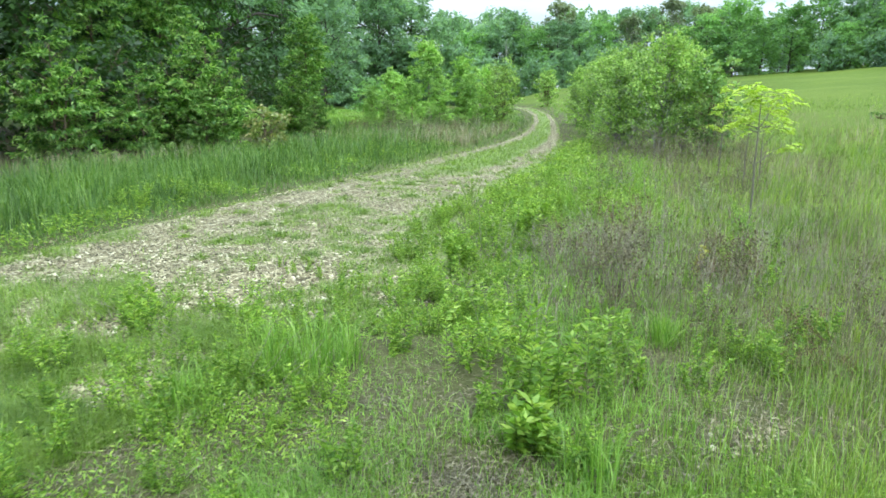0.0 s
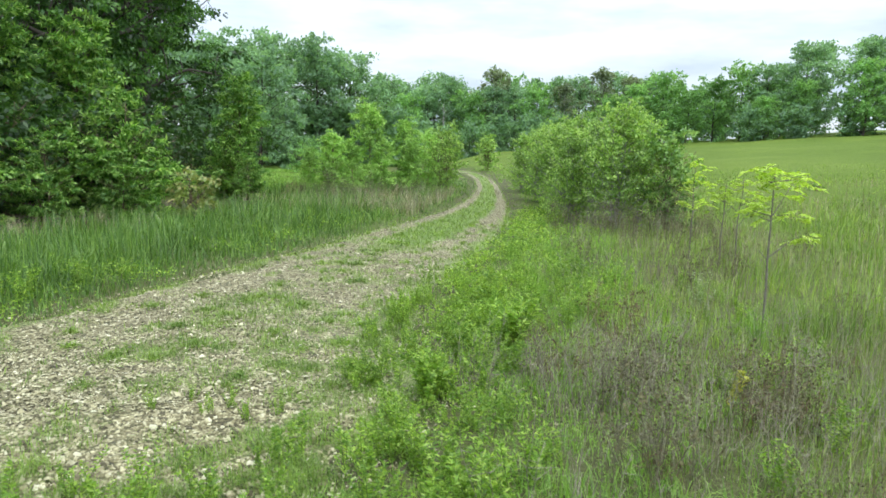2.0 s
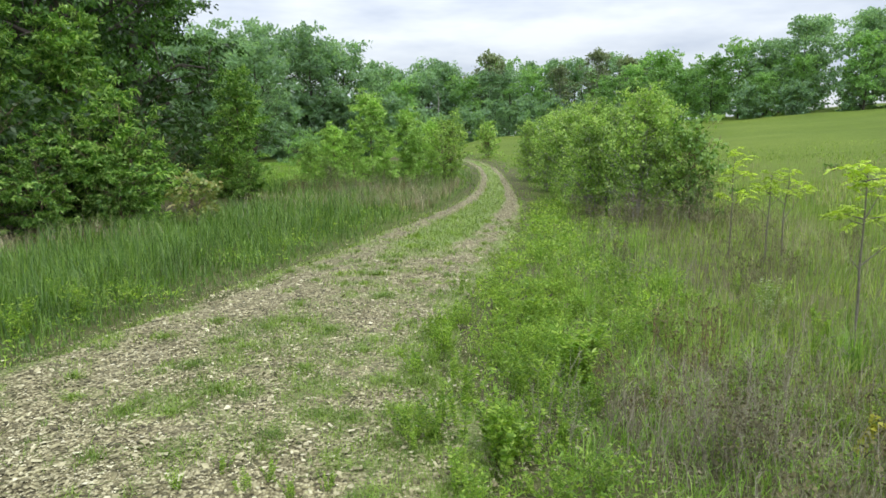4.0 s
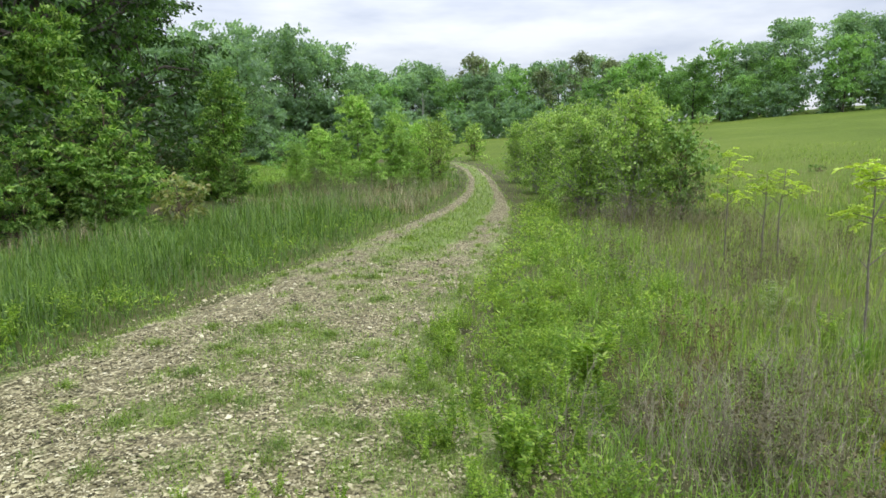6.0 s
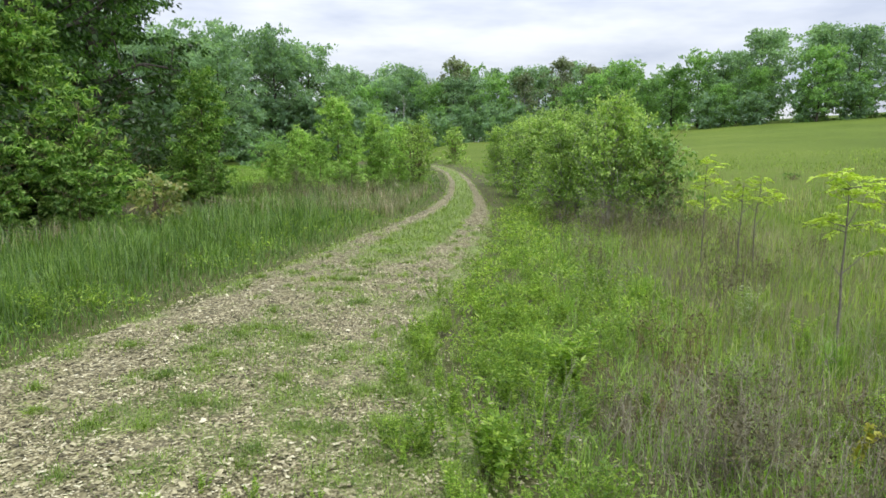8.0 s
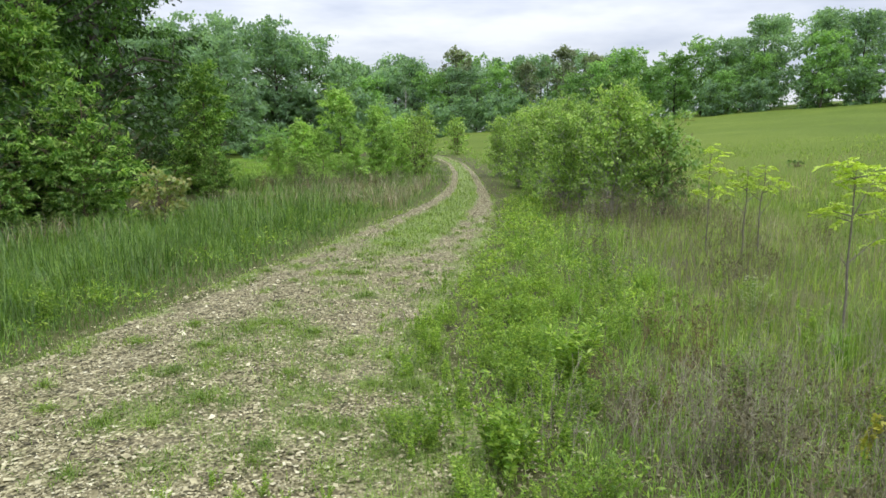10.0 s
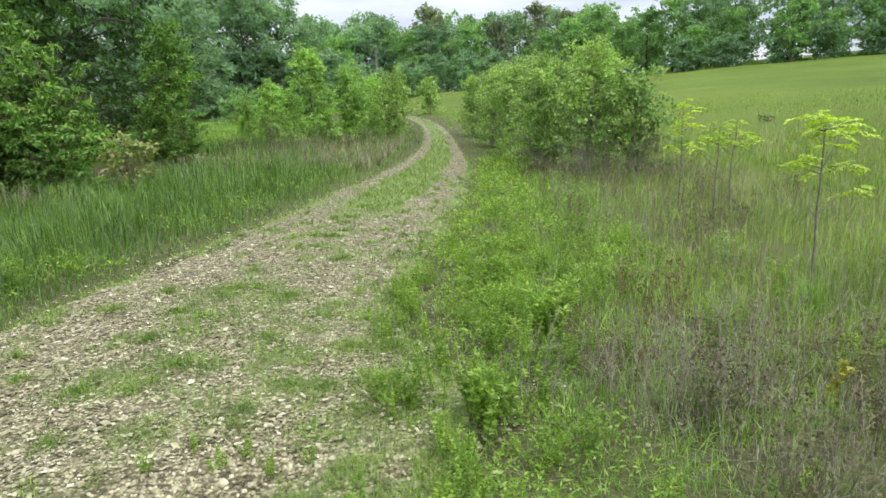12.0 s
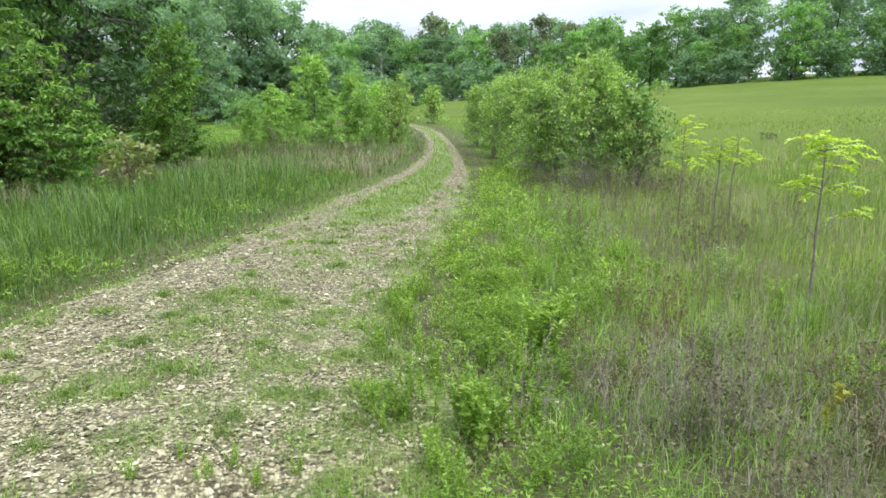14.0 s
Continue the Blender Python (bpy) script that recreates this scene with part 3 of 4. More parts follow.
broad = tree(14, "sapling_tree", -6.9, 12.9, "bushy young tree with drooping pale leaves", "sapling", "young trees at the wood's edge", 2.4, 0.03, 20, 0.05, 0.95, 6500, 0.125, 0.048, LEAF_EDGE, bark=TWIG, scatter=0.16, sides=4, subs=3, stems=2, per=40, flatness=0.22)
stand(broad, [(-7.75, 11.6, 0.7, 210), (-7.6, 13.4, 0.95, 75), (-9.0, 15.2, 1.25, 300), (-9.0, 10.6, 1.0, 20), (-6.2, 18.2, 0.55, 160), (-7.5, 20.4, 0.8, 250), (-6.6, 12.2, 0.5, 130)])
under = tree(15, "undergrowth_shrub", -8.2, 14.2, "leafy undergrowth shrub below the trees, coloured dark for shade", "shrub", "undergrowth of the wood", 2.0, 0.03, 16, 0.04, 1.5, 3000, 0.16, 0.08, LEAF_DEEP_SHADED, bark=TWIG, scatter=0.3, stems=3, sides=4, subs=3)
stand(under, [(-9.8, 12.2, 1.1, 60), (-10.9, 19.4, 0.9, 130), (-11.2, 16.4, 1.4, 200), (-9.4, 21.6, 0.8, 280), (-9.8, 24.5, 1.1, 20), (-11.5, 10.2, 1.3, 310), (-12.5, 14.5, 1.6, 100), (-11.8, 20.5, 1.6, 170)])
tree(16, "red_tipped_shrub", -5.2, 12.1, "small shrub with reddish young leaves in tall grass", "shrub", "", 0.95, 0.012, 10, 0.15, 0.5, 700, 0.1, 0.05, LEAF_RED, bark=TWIG, scatter=0.1, stems=3, subs=2)

# shrubs along the far bend
sumac = tree(21, "bright_shrub", -3.8, 25.0, "bright green upright shrub beside the track", "shrub", "bright shrubs along the track", 3.1, 0.03, 20, 0.06, 0.95, 4200, 0.15, 0.06, LEAF_BRIGHT, bark=TWIG, scatter=0.17, subs=3, per=26, flatness=0.3, shape=lambda s: 0.95 - 0.45 * s)
stand(sumac, [(-4.9, 23.4, 0.66, 70), (-2.6, 25.4, 0.82, 140), (-5.6, 26.0, 0.6, 200), (-3.2, 23.6, 0.58, 260), (-2.1, 24.2, 0.62, 310), (-4.3, 24.0, 0.55, 20), (-1.7, 26.4, 0.7, 100), (-6.0, 24.4, 0.5, 330)])
tree(22, "dark_shrub", -0.95, 24.4, "rounded dull green shrub at the track's bend", "shrub", "", 2.3, 0.02, 14, 0.05, 0.75, 3600, 0.11, 0.045, LEAF_BUSH, bark=TWIG, scatter=0.16, stems=5, lift=1.2)
tree(23, "distant_shrub", 0.75, 42.0, "small rounded shrub where the track turns away", "shrub", "", 2.0, 0.02, 12, 0.05, 0.8, 1500, 0.16, 0.08, LEAF_BUSH, bark=TWIG, scatter=0.2, stems=4, lift=1.0)
tree(24, "mound_shrub", -10.9, 43, "low mounded pale green bush in the clearing", "shrub", "", 1.6, 0.03, 12, 0.05, 1.6, 1800, 0.2, 0.1, LEAF_FAR_LIGHT_HAZED, bark=TWIG, scatter=0.25, stems=3, lift=0.2)

# the aspen thicket
aspen = tree(31, "aspen_bush", 3.3, 13.5, "tall many-stemmed bush with small grey-green leaves", "bush", "thicket beside the track", 2.55, 0.016, 18, 0.03, 0.92, 8500, 0.06, 0.05, LEAF_BUSH, bark=PALE_BARK, scatter=0.12, stems=6, lift=1.3, sides=3, subs=3, shape=lambda s: 1.0 - 0.62 * s, per=12)
stand(aspen, [(3.1, 15.4, 0.92, 60), (2.55, 14.6, 0.82, 110), (4.0, 14.4, 0.95, 230), (2.75, 16.4, 0.98, 20), (2.6, 18.2, 0.94, 300), (2.3, 21.2, 0.92, 40), (3.1, 20.0, 1.02, 170), (2.0, 25.2, 0.85, 75), (2.9, 24.0, 0.95, 210)])
tree(32, "dark_bush", 4.4, 13.5, "dark-leaved bush leaning out of the thicket", "bush", "", 1.9, 0.013, 16, 0.04, 0.72, 2300, 0.085, 0.07, LEAF_DARK, bark=TWIG, scatter=0.14, stems=3, lift=0.8)
tree(33, "field_bush", 11.6, 22.3, "low dark clump of weeds in the meadow", "bush", "", 0.22, 0.006, 6, 0.1, 0.22, 110, 0.09, 0.05, LEAF_DARK, bark=TWIG, scatter=0.06, stems=3)

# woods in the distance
mid = tree(41, "wood_tree", -16, 66, "rounded broadleaf tree at the back of the clearing", "tree", "trees behind the clearing", 11.3, 0.25, 28, 0.04, 4.4, 6000, 0.38, 0.24, LEAF_FAR_HAZED, scatter=0.7, sides=3, subs=3, per=24)
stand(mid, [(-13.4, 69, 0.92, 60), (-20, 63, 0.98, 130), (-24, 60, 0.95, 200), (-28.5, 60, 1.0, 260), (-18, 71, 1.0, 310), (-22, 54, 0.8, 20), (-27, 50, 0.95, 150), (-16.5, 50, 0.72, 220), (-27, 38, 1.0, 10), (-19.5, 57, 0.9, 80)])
far_a = tree(42, "wood_tree", -8, 112, "distant broadleaf tree in a continuous tree line", "tree", "distant tree line", 14, 0.25, 24, 0.02, 4.4, 3900, 0.5, 0.34, LEAF_FAR_HAZED, scatter=0.85, sides=3, subs=2, per=22)
far_b = tree(43, "wood_tree", 4, 118, "distant lighter green broadleaf tree in the tree line", "tree", "distant tree line", 12, 0.22, 22, 0.02, 4.2, 3700, 0.5, 0.34, LEAF_FAR_LIGHT_HAZED, scatter=0.85, sides=3, subs=2, per=22)
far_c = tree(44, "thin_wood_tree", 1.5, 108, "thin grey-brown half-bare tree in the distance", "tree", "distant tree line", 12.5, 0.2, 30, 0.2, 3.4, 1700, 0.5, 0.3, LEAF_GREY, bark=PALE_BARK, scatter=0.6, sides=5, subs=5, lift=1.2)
rng = np.random.default_rng(5)
line = [(-15 + 3.3 * i, 103 + rng.uniform(-3, 3) - 0.18 * max(0, 3.3 * i - 30), rng.uniform(0.64, 0.76) * (1.25 if i < 4 else 0.7 if i > 13 else 1), rng.random() * 360) for i in range(19)]
back = [(-17 + 4.2 * i, 111 + rng.uniform(-2, 2) - 0.15 * max(0, 4.2 * i - 30), rng.uniform(0.68, 0.8) * (1.2 if i < 4 else 0.72 if i > 10 else 1), rng.random() * 360) for i in range(16)]
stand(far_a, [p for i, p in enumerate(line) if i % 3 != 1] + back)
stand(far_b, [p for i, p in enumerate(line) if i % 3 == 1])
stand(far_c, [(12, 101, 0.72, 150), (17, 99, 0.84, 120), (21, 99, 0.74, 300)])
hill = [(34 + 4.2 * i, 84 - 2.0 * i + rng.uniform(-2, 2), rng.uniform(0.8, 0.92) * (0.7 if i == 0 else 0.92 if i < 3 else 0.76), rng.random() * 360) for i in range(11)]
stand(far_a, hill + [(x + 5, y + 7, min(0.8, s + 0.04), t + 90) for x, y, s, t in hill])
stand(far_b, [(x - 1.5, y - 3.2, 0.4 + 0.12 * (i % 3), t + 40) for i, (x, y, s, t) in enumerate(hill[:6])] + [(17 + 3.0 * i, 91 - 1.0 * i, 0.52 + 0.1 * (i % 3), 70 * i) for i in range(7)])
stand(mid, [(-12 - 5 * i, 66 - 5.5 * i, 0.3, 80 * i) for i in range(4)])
fringe = tree(45, "fringe_shrub", -10, 92, "low leafy growth along the foot of the wood", "shrub", "undergrowth of the tree line", 4.0, 0.05, 16, 0.02, 2.6, 1300, 0.45, 0.3, LEAF_FAR_HAZED, scatter=0.5, sides=3, subs=2)
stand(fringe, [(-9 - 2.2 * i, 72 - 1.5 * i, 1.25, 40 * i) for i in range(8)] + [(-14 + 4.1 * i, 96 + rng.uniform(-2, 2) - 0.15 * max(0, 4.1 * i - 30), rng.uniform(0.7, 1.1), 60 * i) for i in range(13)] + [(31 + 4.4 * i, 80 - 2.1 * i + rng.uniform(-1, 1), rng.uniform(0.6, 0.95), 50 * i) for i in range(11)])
snag = thing("dead_tree", -5.5, 98, "bare pale dead tree against the wood", "tree")
p, _, _ = skeleton_of(np.random.default_rng(3), 8.5, 0.16, 7, 0.45, 1.6, 1.2, 2)
part("trunk", mesh_of("snag", *tubes(p, 5), PALE_BARK, True), snag)


# young yellow-leaved trees on the verge


def yellow_sapling(seed, x, y, h, branches, label, turn=0.0):
    """A thin stem with a few rising branches that end in flat sprays of leaflets."""
    rng = np.random.default_rng(seed)
    ob = thing("yellow_sapling", x, y, label, "sapling", "yellow-leaved saplings", turn)
    z = np.linspace(0, 1, 7)
    stem = np.column_stack([np.cumsum(rng.normal(0, 0.008, (7, 2)), axis=0), z * h])
    part("stem", mesh_of("stem", *tubes([(stem, 0.009 * (1 - 0.75 * z) + 0.002)], 6), SAPLING_BARK, True), ob)
    tips = [(stem[-1], ob)]
    for z0, a, length, up in branches:
        at = np.array([np.interp(z0, stem[:, 2], stem[:, c]) for c in range(3)])
        way = np.array([math.cos(a), math.sin(a), up])
        br = at + way * length * np.linspace(0, 1, 4)[:, None]
        limb = part("branch", mesh_of("branch", *tubes([(br, [0.006, 0.0045, 0.003, 0.002])], 5), SAPLING_BARK, True), ob)
        if length > 0.08:
            tips.append((br[-1], limb))
    tips += [(stem[-1] * (1, 1, q) + (rng.normal(0, 0.05), rng.normal(0, 0.05), 0), ob) for q in (0.93, 0.85)]
    for tip, holder in tips:
        at, ahead = [], []
        for _ in range(rng.integers(5, 8)):
            a = rng.random() * 6.28
            rib = np.array([math.cos(a), math.sin(a), rng.uniform(-0.1, 0.45)])
            root = tip + rng.normal(0, 0.03, 3)
            length = rng.uniform(0.08, 0.17)
            for q in np.linspace(0.15, 1, 9):
                for side in (-1, 1):
                    at.append(root + rib * length * q - (0, 0, 0.35 * length * q * q))
                    ahead.append(rib * 0.5 + side * np.array([-rib[1], rib[0], 0]) + rng.normal(0, 0.2, 3) - (0, 0, 0.25))
        v, f = leaves(rng, np.array(at), np.array(ahead), 0.042 * rng.uniform(0.7, 1.3, len(at)), 0.018, flat=1.5)
        tagged(part("leaf_spray", mesh_of("leaf_spray", v, f, [], LEAF_YELLOW), holder, "yellow-green leaflets"), kind="stuff")
    return ob


yellow_sapling(51, 2.86, 4.75, 1.4, [(0.7, 0.2, 0.27, 0.75), (0.68, 2.9, 0.07, 1.1), (1.03, 0.3, 0.17, 1.6), (1.04, 3.1, 0.16, 0.25), (1.0, 2.6, 0.1, 0.3), (1.04, 0.1, 0.2, 0.12), (1.3, 2.9, 0.13, 0.3), (1.31, 0.2, 0.2, 0.15)], "thin grey sapling with yellow-green leaflets in tall grass")
yellow_sapling(52, 3.62, 9.3, 1.4, [(1.0, 3.0, 0.13, 0.5), (1.05, 0.2, 0.2, 0.4), (0.75, 2.9, 0.12, 0.6), (0.7, 0.3, 0.2, 0.9)], "thin sapling with sparse yellow-green sprays beside the bush")
yellow_sapling(53, 3.8, 8.6, 1.15, [(0.6, 2.8, 0.25, 1.0), (0.75, 0.3, 0.25, 0.7), (0.8, 1.2, 0.25, 0.6), (0.9, 3.4, 0.18, 0.5)], "low forked sapling with yellow-green leaflets")
yellow_sapling(54, 4.06, 8.7, 1.2, [(0.55, 0.4, 0.3, 1.1), (0.75, 2.6, 0.25, 0.8), (0.85, -0.4, 0.25, 0.5), (0.9, 0.8, 0.25, 0.5)], "low forked sapling with yellow-green leaflets")

# ------------------------------------------------------------ weeds and dead stalks


def weed(seed, x, y, h, stems, label, leaf=LEAF_WEED, leaf_l=0.03, leaf_w=0.0095, group="leafy weeds on the verge", wide=0.035):
    """A clump of leafy stems."""
    rng = np.random.default_rng(seed)
    ob = thing("weed", x, y, label, "weed", group)
    paths, at, ahead = [], [], []
    for _ in range(stems):
        a, lean = rng.random() * 6.28, rng.uniform(0.1, 0.55)
        hh = h * rng.uniform(0.6, 1.1)
        q = np.linspace(0, 1, 5)[:, None]
        foot = rng.normal(0, wide, 3) * (1, 1, 0)
        p = foot + np.hstack([np.cos(a) * lean * hh * q**1.4, np.sin(a) * lean * hh * q**1.4, hh * q * (1 - 0.2 * lean)])
        paths.append((p, 0.0028 * (1 - 0.7 * q[:, 0])))
        for s in np.linspace(0.12, 1, 15):
            c = np.array([np.interp(s, q[:, 0], p[:, k]) for k in range(3)])
            for _ in range(4):
                b = rng.random() * 6.28
                at.append(c)
                ahead.append((math.cos(b), math.sin(b), rng.uniform(0.1, 0.9)))
    for p in paths:
        part("stem", mesh_of("stem", *tubes([p], 3), GREEN_STEM), ob)
    n = len(at)
    v, f = leaves(rng, np.array(at), np.array(ahead), leaf_l * rng.uniform(0.6, 1.3, n), leaf_w * rng.uniform(0.8, 1.3, n))
    tagged(part("foliage", mesh_of("foliage", v, f, [], leaf), ob), kind="stuff")
    return ob


def dead_weed(seed, x, y, h, stems, label, heads=True, spread=0.12, bark=None):
    """A clump of dead branching stalks with dark seed heads."""
    rng = np.random.default_rng(seed)
    ob = thing("dead_weed", x, y, label, "dead weed", "dead weed stalks")
    paths, tips = [], []
    for _ in range(stems):
        foot = rng.normal(0, spread, 3) * (1, 1, 0)
        a, hh = rng.random() * 6.28, h * rng.uniform(0.55, 1.1)
        way = np.array([math.cos(a) * 0.25, math.sin(a) * 0.25, 1]) * hh
        q = np.linspace(0, 1, 5)[:, None]
        p = foot + way * q + np.cumsum(rng.normal(0, 0.012, (5, 3)), axis=0) * (q > 0)
        paths.append((p, 0.0032 * (1 - 0.7 * q[:, 0])))
        for _ in range(5):
            c = p[rng.integers(2, 5)]
            d = unit(rng.normal(0, 0.7, 3) + np.array([0, 0, 0.6])) * hh * rng.uniform(0.1, 0.3)
            paths.append((c + d * np.linspace(0, 1, 3)[:, None], [0.002, 0.0015, 0.001]))
            tips.append(c + d)
    for i in range(stems):
        part("stalk", mesh_of("stalk", *tubes(paths[6 * i:6 * i + 6], 3), bark or DEAD_STEM), ob)
    if heads:
        tips = np.repeat(np.array(tips), 3, axis=0)
        tips = tips + rng.normal(0, 0.012, tips.shape)
        v, f = leaves(rng, tips, rng.normal(0, 1, tips.shape), 0.022, 0.014)
        tagged(part("seed_head", mesh_of("seed_head", v, f, [], SEED_HEAD), ob, "dark dry seed heads"), kind="stuff")
    return ob


rng = np.random.default_rng(17)
models = [weed(60 + i, 0.7 + 0.35 * i, 5.2 + 0.7 * i, 0.26 + 0.03 * i, 7, "bright green leafy weed clump beside the gravel") for i in range(4)]
spots = []
for _ in range(2600):
    x, y = rng.uniform(-1.6, 3.6), rng.uniform(-0.6, 12)
    o = float(lateral(x, y))
    reach = 2.45 if y < 6 else 2.9
    want = 0.8 if 1.3 < o < reach else (0.2 if y < 6 else 0.4) if reach <= o < 4.6 else 0
    if rng.random() < want * (0.25 + patchy(x, y, 0.7, 8)) * (0.55 if y > 7 else 0.9) and abs(x - 0.5) + abs(y + 0.6) > 0.7:
        spots.append((x, y))
for i, (x, y) in enumerate(sorted(spots, key=lambda q: q[1] + 3 * rng.random())[:300]):
    s = rng.uniform(0.35, 1.0)
    copy_thing(models[i % 4], pose(x, y, float(rise_of(x, y)) - 0.01, 0, 0, rng.random() * 360) @ Matrix.Scale(s, 4))
weed(70, 0.27, 3.12, 0.32, 26, "dense bright green weed clump at the gravel's edge", leaf_l=0.042, leaf_w=0.013, wide=0.09)
weed(71, 0.9, 0.86, 0.4, 24, "dense bright green weed clump on the verge", leaf_l=0.045, leaf_w=0.014, wide=0.12)
weed(77, 0.7, 1.3, 0.3, 18, "spreading bright green weed clump on the verge", leaf_l=0.04, wide=0.12)
weed(78, 0.55, 1.9, 0.26, 18, "spreading bright green weed clump on the verge", leaf_l=0.04, wide=0.12)
weed(79, 1.3, 1.25, 0.28, 16, "spreading bright green weed clump on the verge", leaf_l=0.04, wide=0.12)
weed(72, 0.84, 4.26, 0.42, 22, "tall upright bright green weed clump", leaf_l=0.06, leaf_w=0.014)
weed(73, 0.92, 0.45, 0.2, 12, "low bright green weed with broad leaves", leaf_l=0.06, leaf_w=0.02)
weed(74, -1.3, 1.42, 0.26, 18, "dense green weed clump beside the gravel", leaf_l=0.04, wide=0.1)
weed(75, 2.65, 5.7, 0.42, 6, "pale silvery weed among the grasses", LEAF_PALE, 0.035, 0.008, "")
weed(76, 2.05, 3.2, 0.26, 2, "small plant with golden yellow leaves", LEAF_GOLD, 0.035, 0.025, "")
for i, (x, y) in enumerate([(-3.9, 5.0), (-3.6, 5.05), (-3.5, 5.7), (-3.75, 5.3), (-3.3, 6.3), (-4.0, 6.1), (-2.75, 12.0), (-3.0, 9.8)]):
    copy_thing(models[i % 4], pose(x, y, float(rise_of(x, y)), 0, 0, 50 * i) @ Matrix.Scale(1.1, 4))
for i, (x, y) in enumerate([(-0.95, 2.75), (-0.7, 2.7), (-1.25, 2.72), (-0.85, 2.85), (-0.55, 2.8), (-1.1, 2.9)]):
    copy_thing(models[i % 4], pose(x, y, float(rise_of(x, y)), 0, 0, 50 * i) @ Matrix.Scale(0.42, 4))
near = np.random.default_rng(18)
for i in range(34):
    x, y = near.uniform(-1.9, 0.25), near.uniform(0.45, 1.95)
    copy_thing(models[i % 4], pose(x, y, float(rise_of(x, y)) - 0.01, 0, 0, near.random() * 360) @ Matrix.Scale(near.uniform(0.4, 1.0), 4))


def long_tuft(seed, x, y, h, n, label):
    """A tussock of long grass blades out of one root."""
    rng = np.random.default_rng(seed)
    px, py = rng.normal(0, 0.05, n), rng.normal(0, 0.05, n)
    v, q, t = blades(rng, px + x, py + y, rng.uniform(0.4, 1.0, n) * h, np.full(n, 0.0055), 0.4)
    ob = tagged(new("grass_tussock", mesh_of("grass_tussock", v - (x, y, float(rise_of(x, y))), q, t, BLADE_LUSH)), label, "grass tussock", "grass tussocks on the verge")
    ob.location = (x, y, float(rise_of(x, y)))
    return ob


for i, (x, y, h) in enumerate([(-0.13, 0.99, 0.46), (-0.3, 0.92, 0.38), (-0.02, 1.12, 0.36), (-0.45, 1.2, 0.3), (1.12, 0.3, 0.3), (-0.6, 0.6, 0.26), (1.6, 1.7, 0.34), (0.75, 4.75, 0.42), (1.2, 6.4, 0.4), (1.55, 8.6, 0.42), (2.05, 6.9, 0.4), (0.95, 8.9, 0.36), (2.4, 9.6, 0.45), (1.9, 4.1, 0.4), (2.75, 4.6, 0.45)]):
    long_tuft(200 + i, x, y, h, 110, "tussock of long fresh green grass blades")
dead = [dead_weed(80, 1.37, 2.3, 0.55, 22, "brown dead branching stalks with dark seed heads", bark=DARK_STEM),
        dead_weed(81, 1.75, 4.75, 0.42, 20, "reddish brown tangle of dead stalks", spread=0.16, bark=RUST_STEM),
        dead_weed(82, 2.75, 7.3, 0.75, 14, "tall dead stalks with dark seed heads", bark=DARK_STEM),
        dead_weed(83, 2.2, 3.7, 0.5, 14, "grey dead stalks among the grass", heads=False, spread=0.2)]
count = 0
while count < 38:
    x, y = rng.uniform(0.8, 7.5), rng.uniform(0.8, 14)
    o = float(lateral(x, y))
    if 2.6 < o < 7.5 and patchy(x, y, 1.0, 12) > 0.38:
        copy_thing(dead[(0, 3, 2, 3)[int(rng.integers(0, 4))]], pose(x, y, float(rise_of(x, y)) - 0.01, 0, 0, rng.random() * 360) @ Matrix.Scale(rng.uniform(0.55, 1.0), 4))
        count += 1
for i in range(16):
    x, y = 2.2 + 0.16 * i + rng.normal(0, 0.25), 12.2 + rng.normal(0, 0.4)
    copy_thing(dead[(0, 2, 3)[i % 3]], pose(x, y, float(rise_of(x, y)) - 0.01, 0, 0, 77 * i) @ Matrix.Scale(rng.uniform(0.7, 1.2), 4))
for i in range(16):
    x, y = -5.4 + 0.27 * i + rng.normal(0, 0.3), 20.5 + rng.normal(0, 0.8)
    copy_thing(dead[i % 4], pose(x, y, float(rise_of(x, y)) - 0.01, 0, 0, 77 * i) @ Matrix.Scale(rng.uniform(0.8, 1.3), 4))

for x, y, turn in [(-0.9, 1.0, 20), (-0.25, 0.8, 140), (-1.5, 1.3, 260)]:
    copy_thing(dead[3], pose(x, y, float(rise_of(x, y)) + 0.01, 50, 0, turn) @ Matrix.Scale(0.55, 4))
for i in range(36):
    x, y = rng.uniform(1.0, 3.2), rng.uniform(2.0, 4.4)
    copy_thing(dead[(3, 3, 0, 3, 1, 3)[i % 6]], pose(x, y, float(rise_of(x, y)) - 0.01, rng.uniform(-12, 12), 0, rng.random() * 360) @ Matrix.Scale(rng.uniform(0.45, 0.8), 4))
for i in range(20):
    x, y = rng.normal(1.55, 0.45), rng.normal(3.1, 0.45)
    copy_thing(dead[(3, 0, 3, 3)[i % 4]], pose(x, y, float(rise_of(x, y)) - 0.01, rng.uniform(-18, 18), 0, rng.random() * 360) @ Matrix.Scale(rng.uniform(0.55, 0.95), 4))
for i in range(14):
    x, y = rng.uniform(0.9, 2.7), rng.uniform(1.2, 4.6)
    copy_thing(dead[(3, 1)[i % 2]], pose(x, y, float(rise_of(x, y)) + 0.02, rng.uniform(45, 75), 0, rng.random() * 360) @ Matrix.Scale(rng.uniform(0.4, 0.7), 4))

# ------------------------------------------------------------ grass


def scattered(rng, count, r0, r1, a0, a1):
    """Places around the walker's stand, thinning out with distance; angles in degrees from straight ahead, to the right."""
    r = r0 * (r1 / r0) ** rng.random(count)
    a = np.radians(rng.uniform(a0, a1, count))
    return 0.3 + r * np.sin(a), -1.2 + r * np.cos(a), r


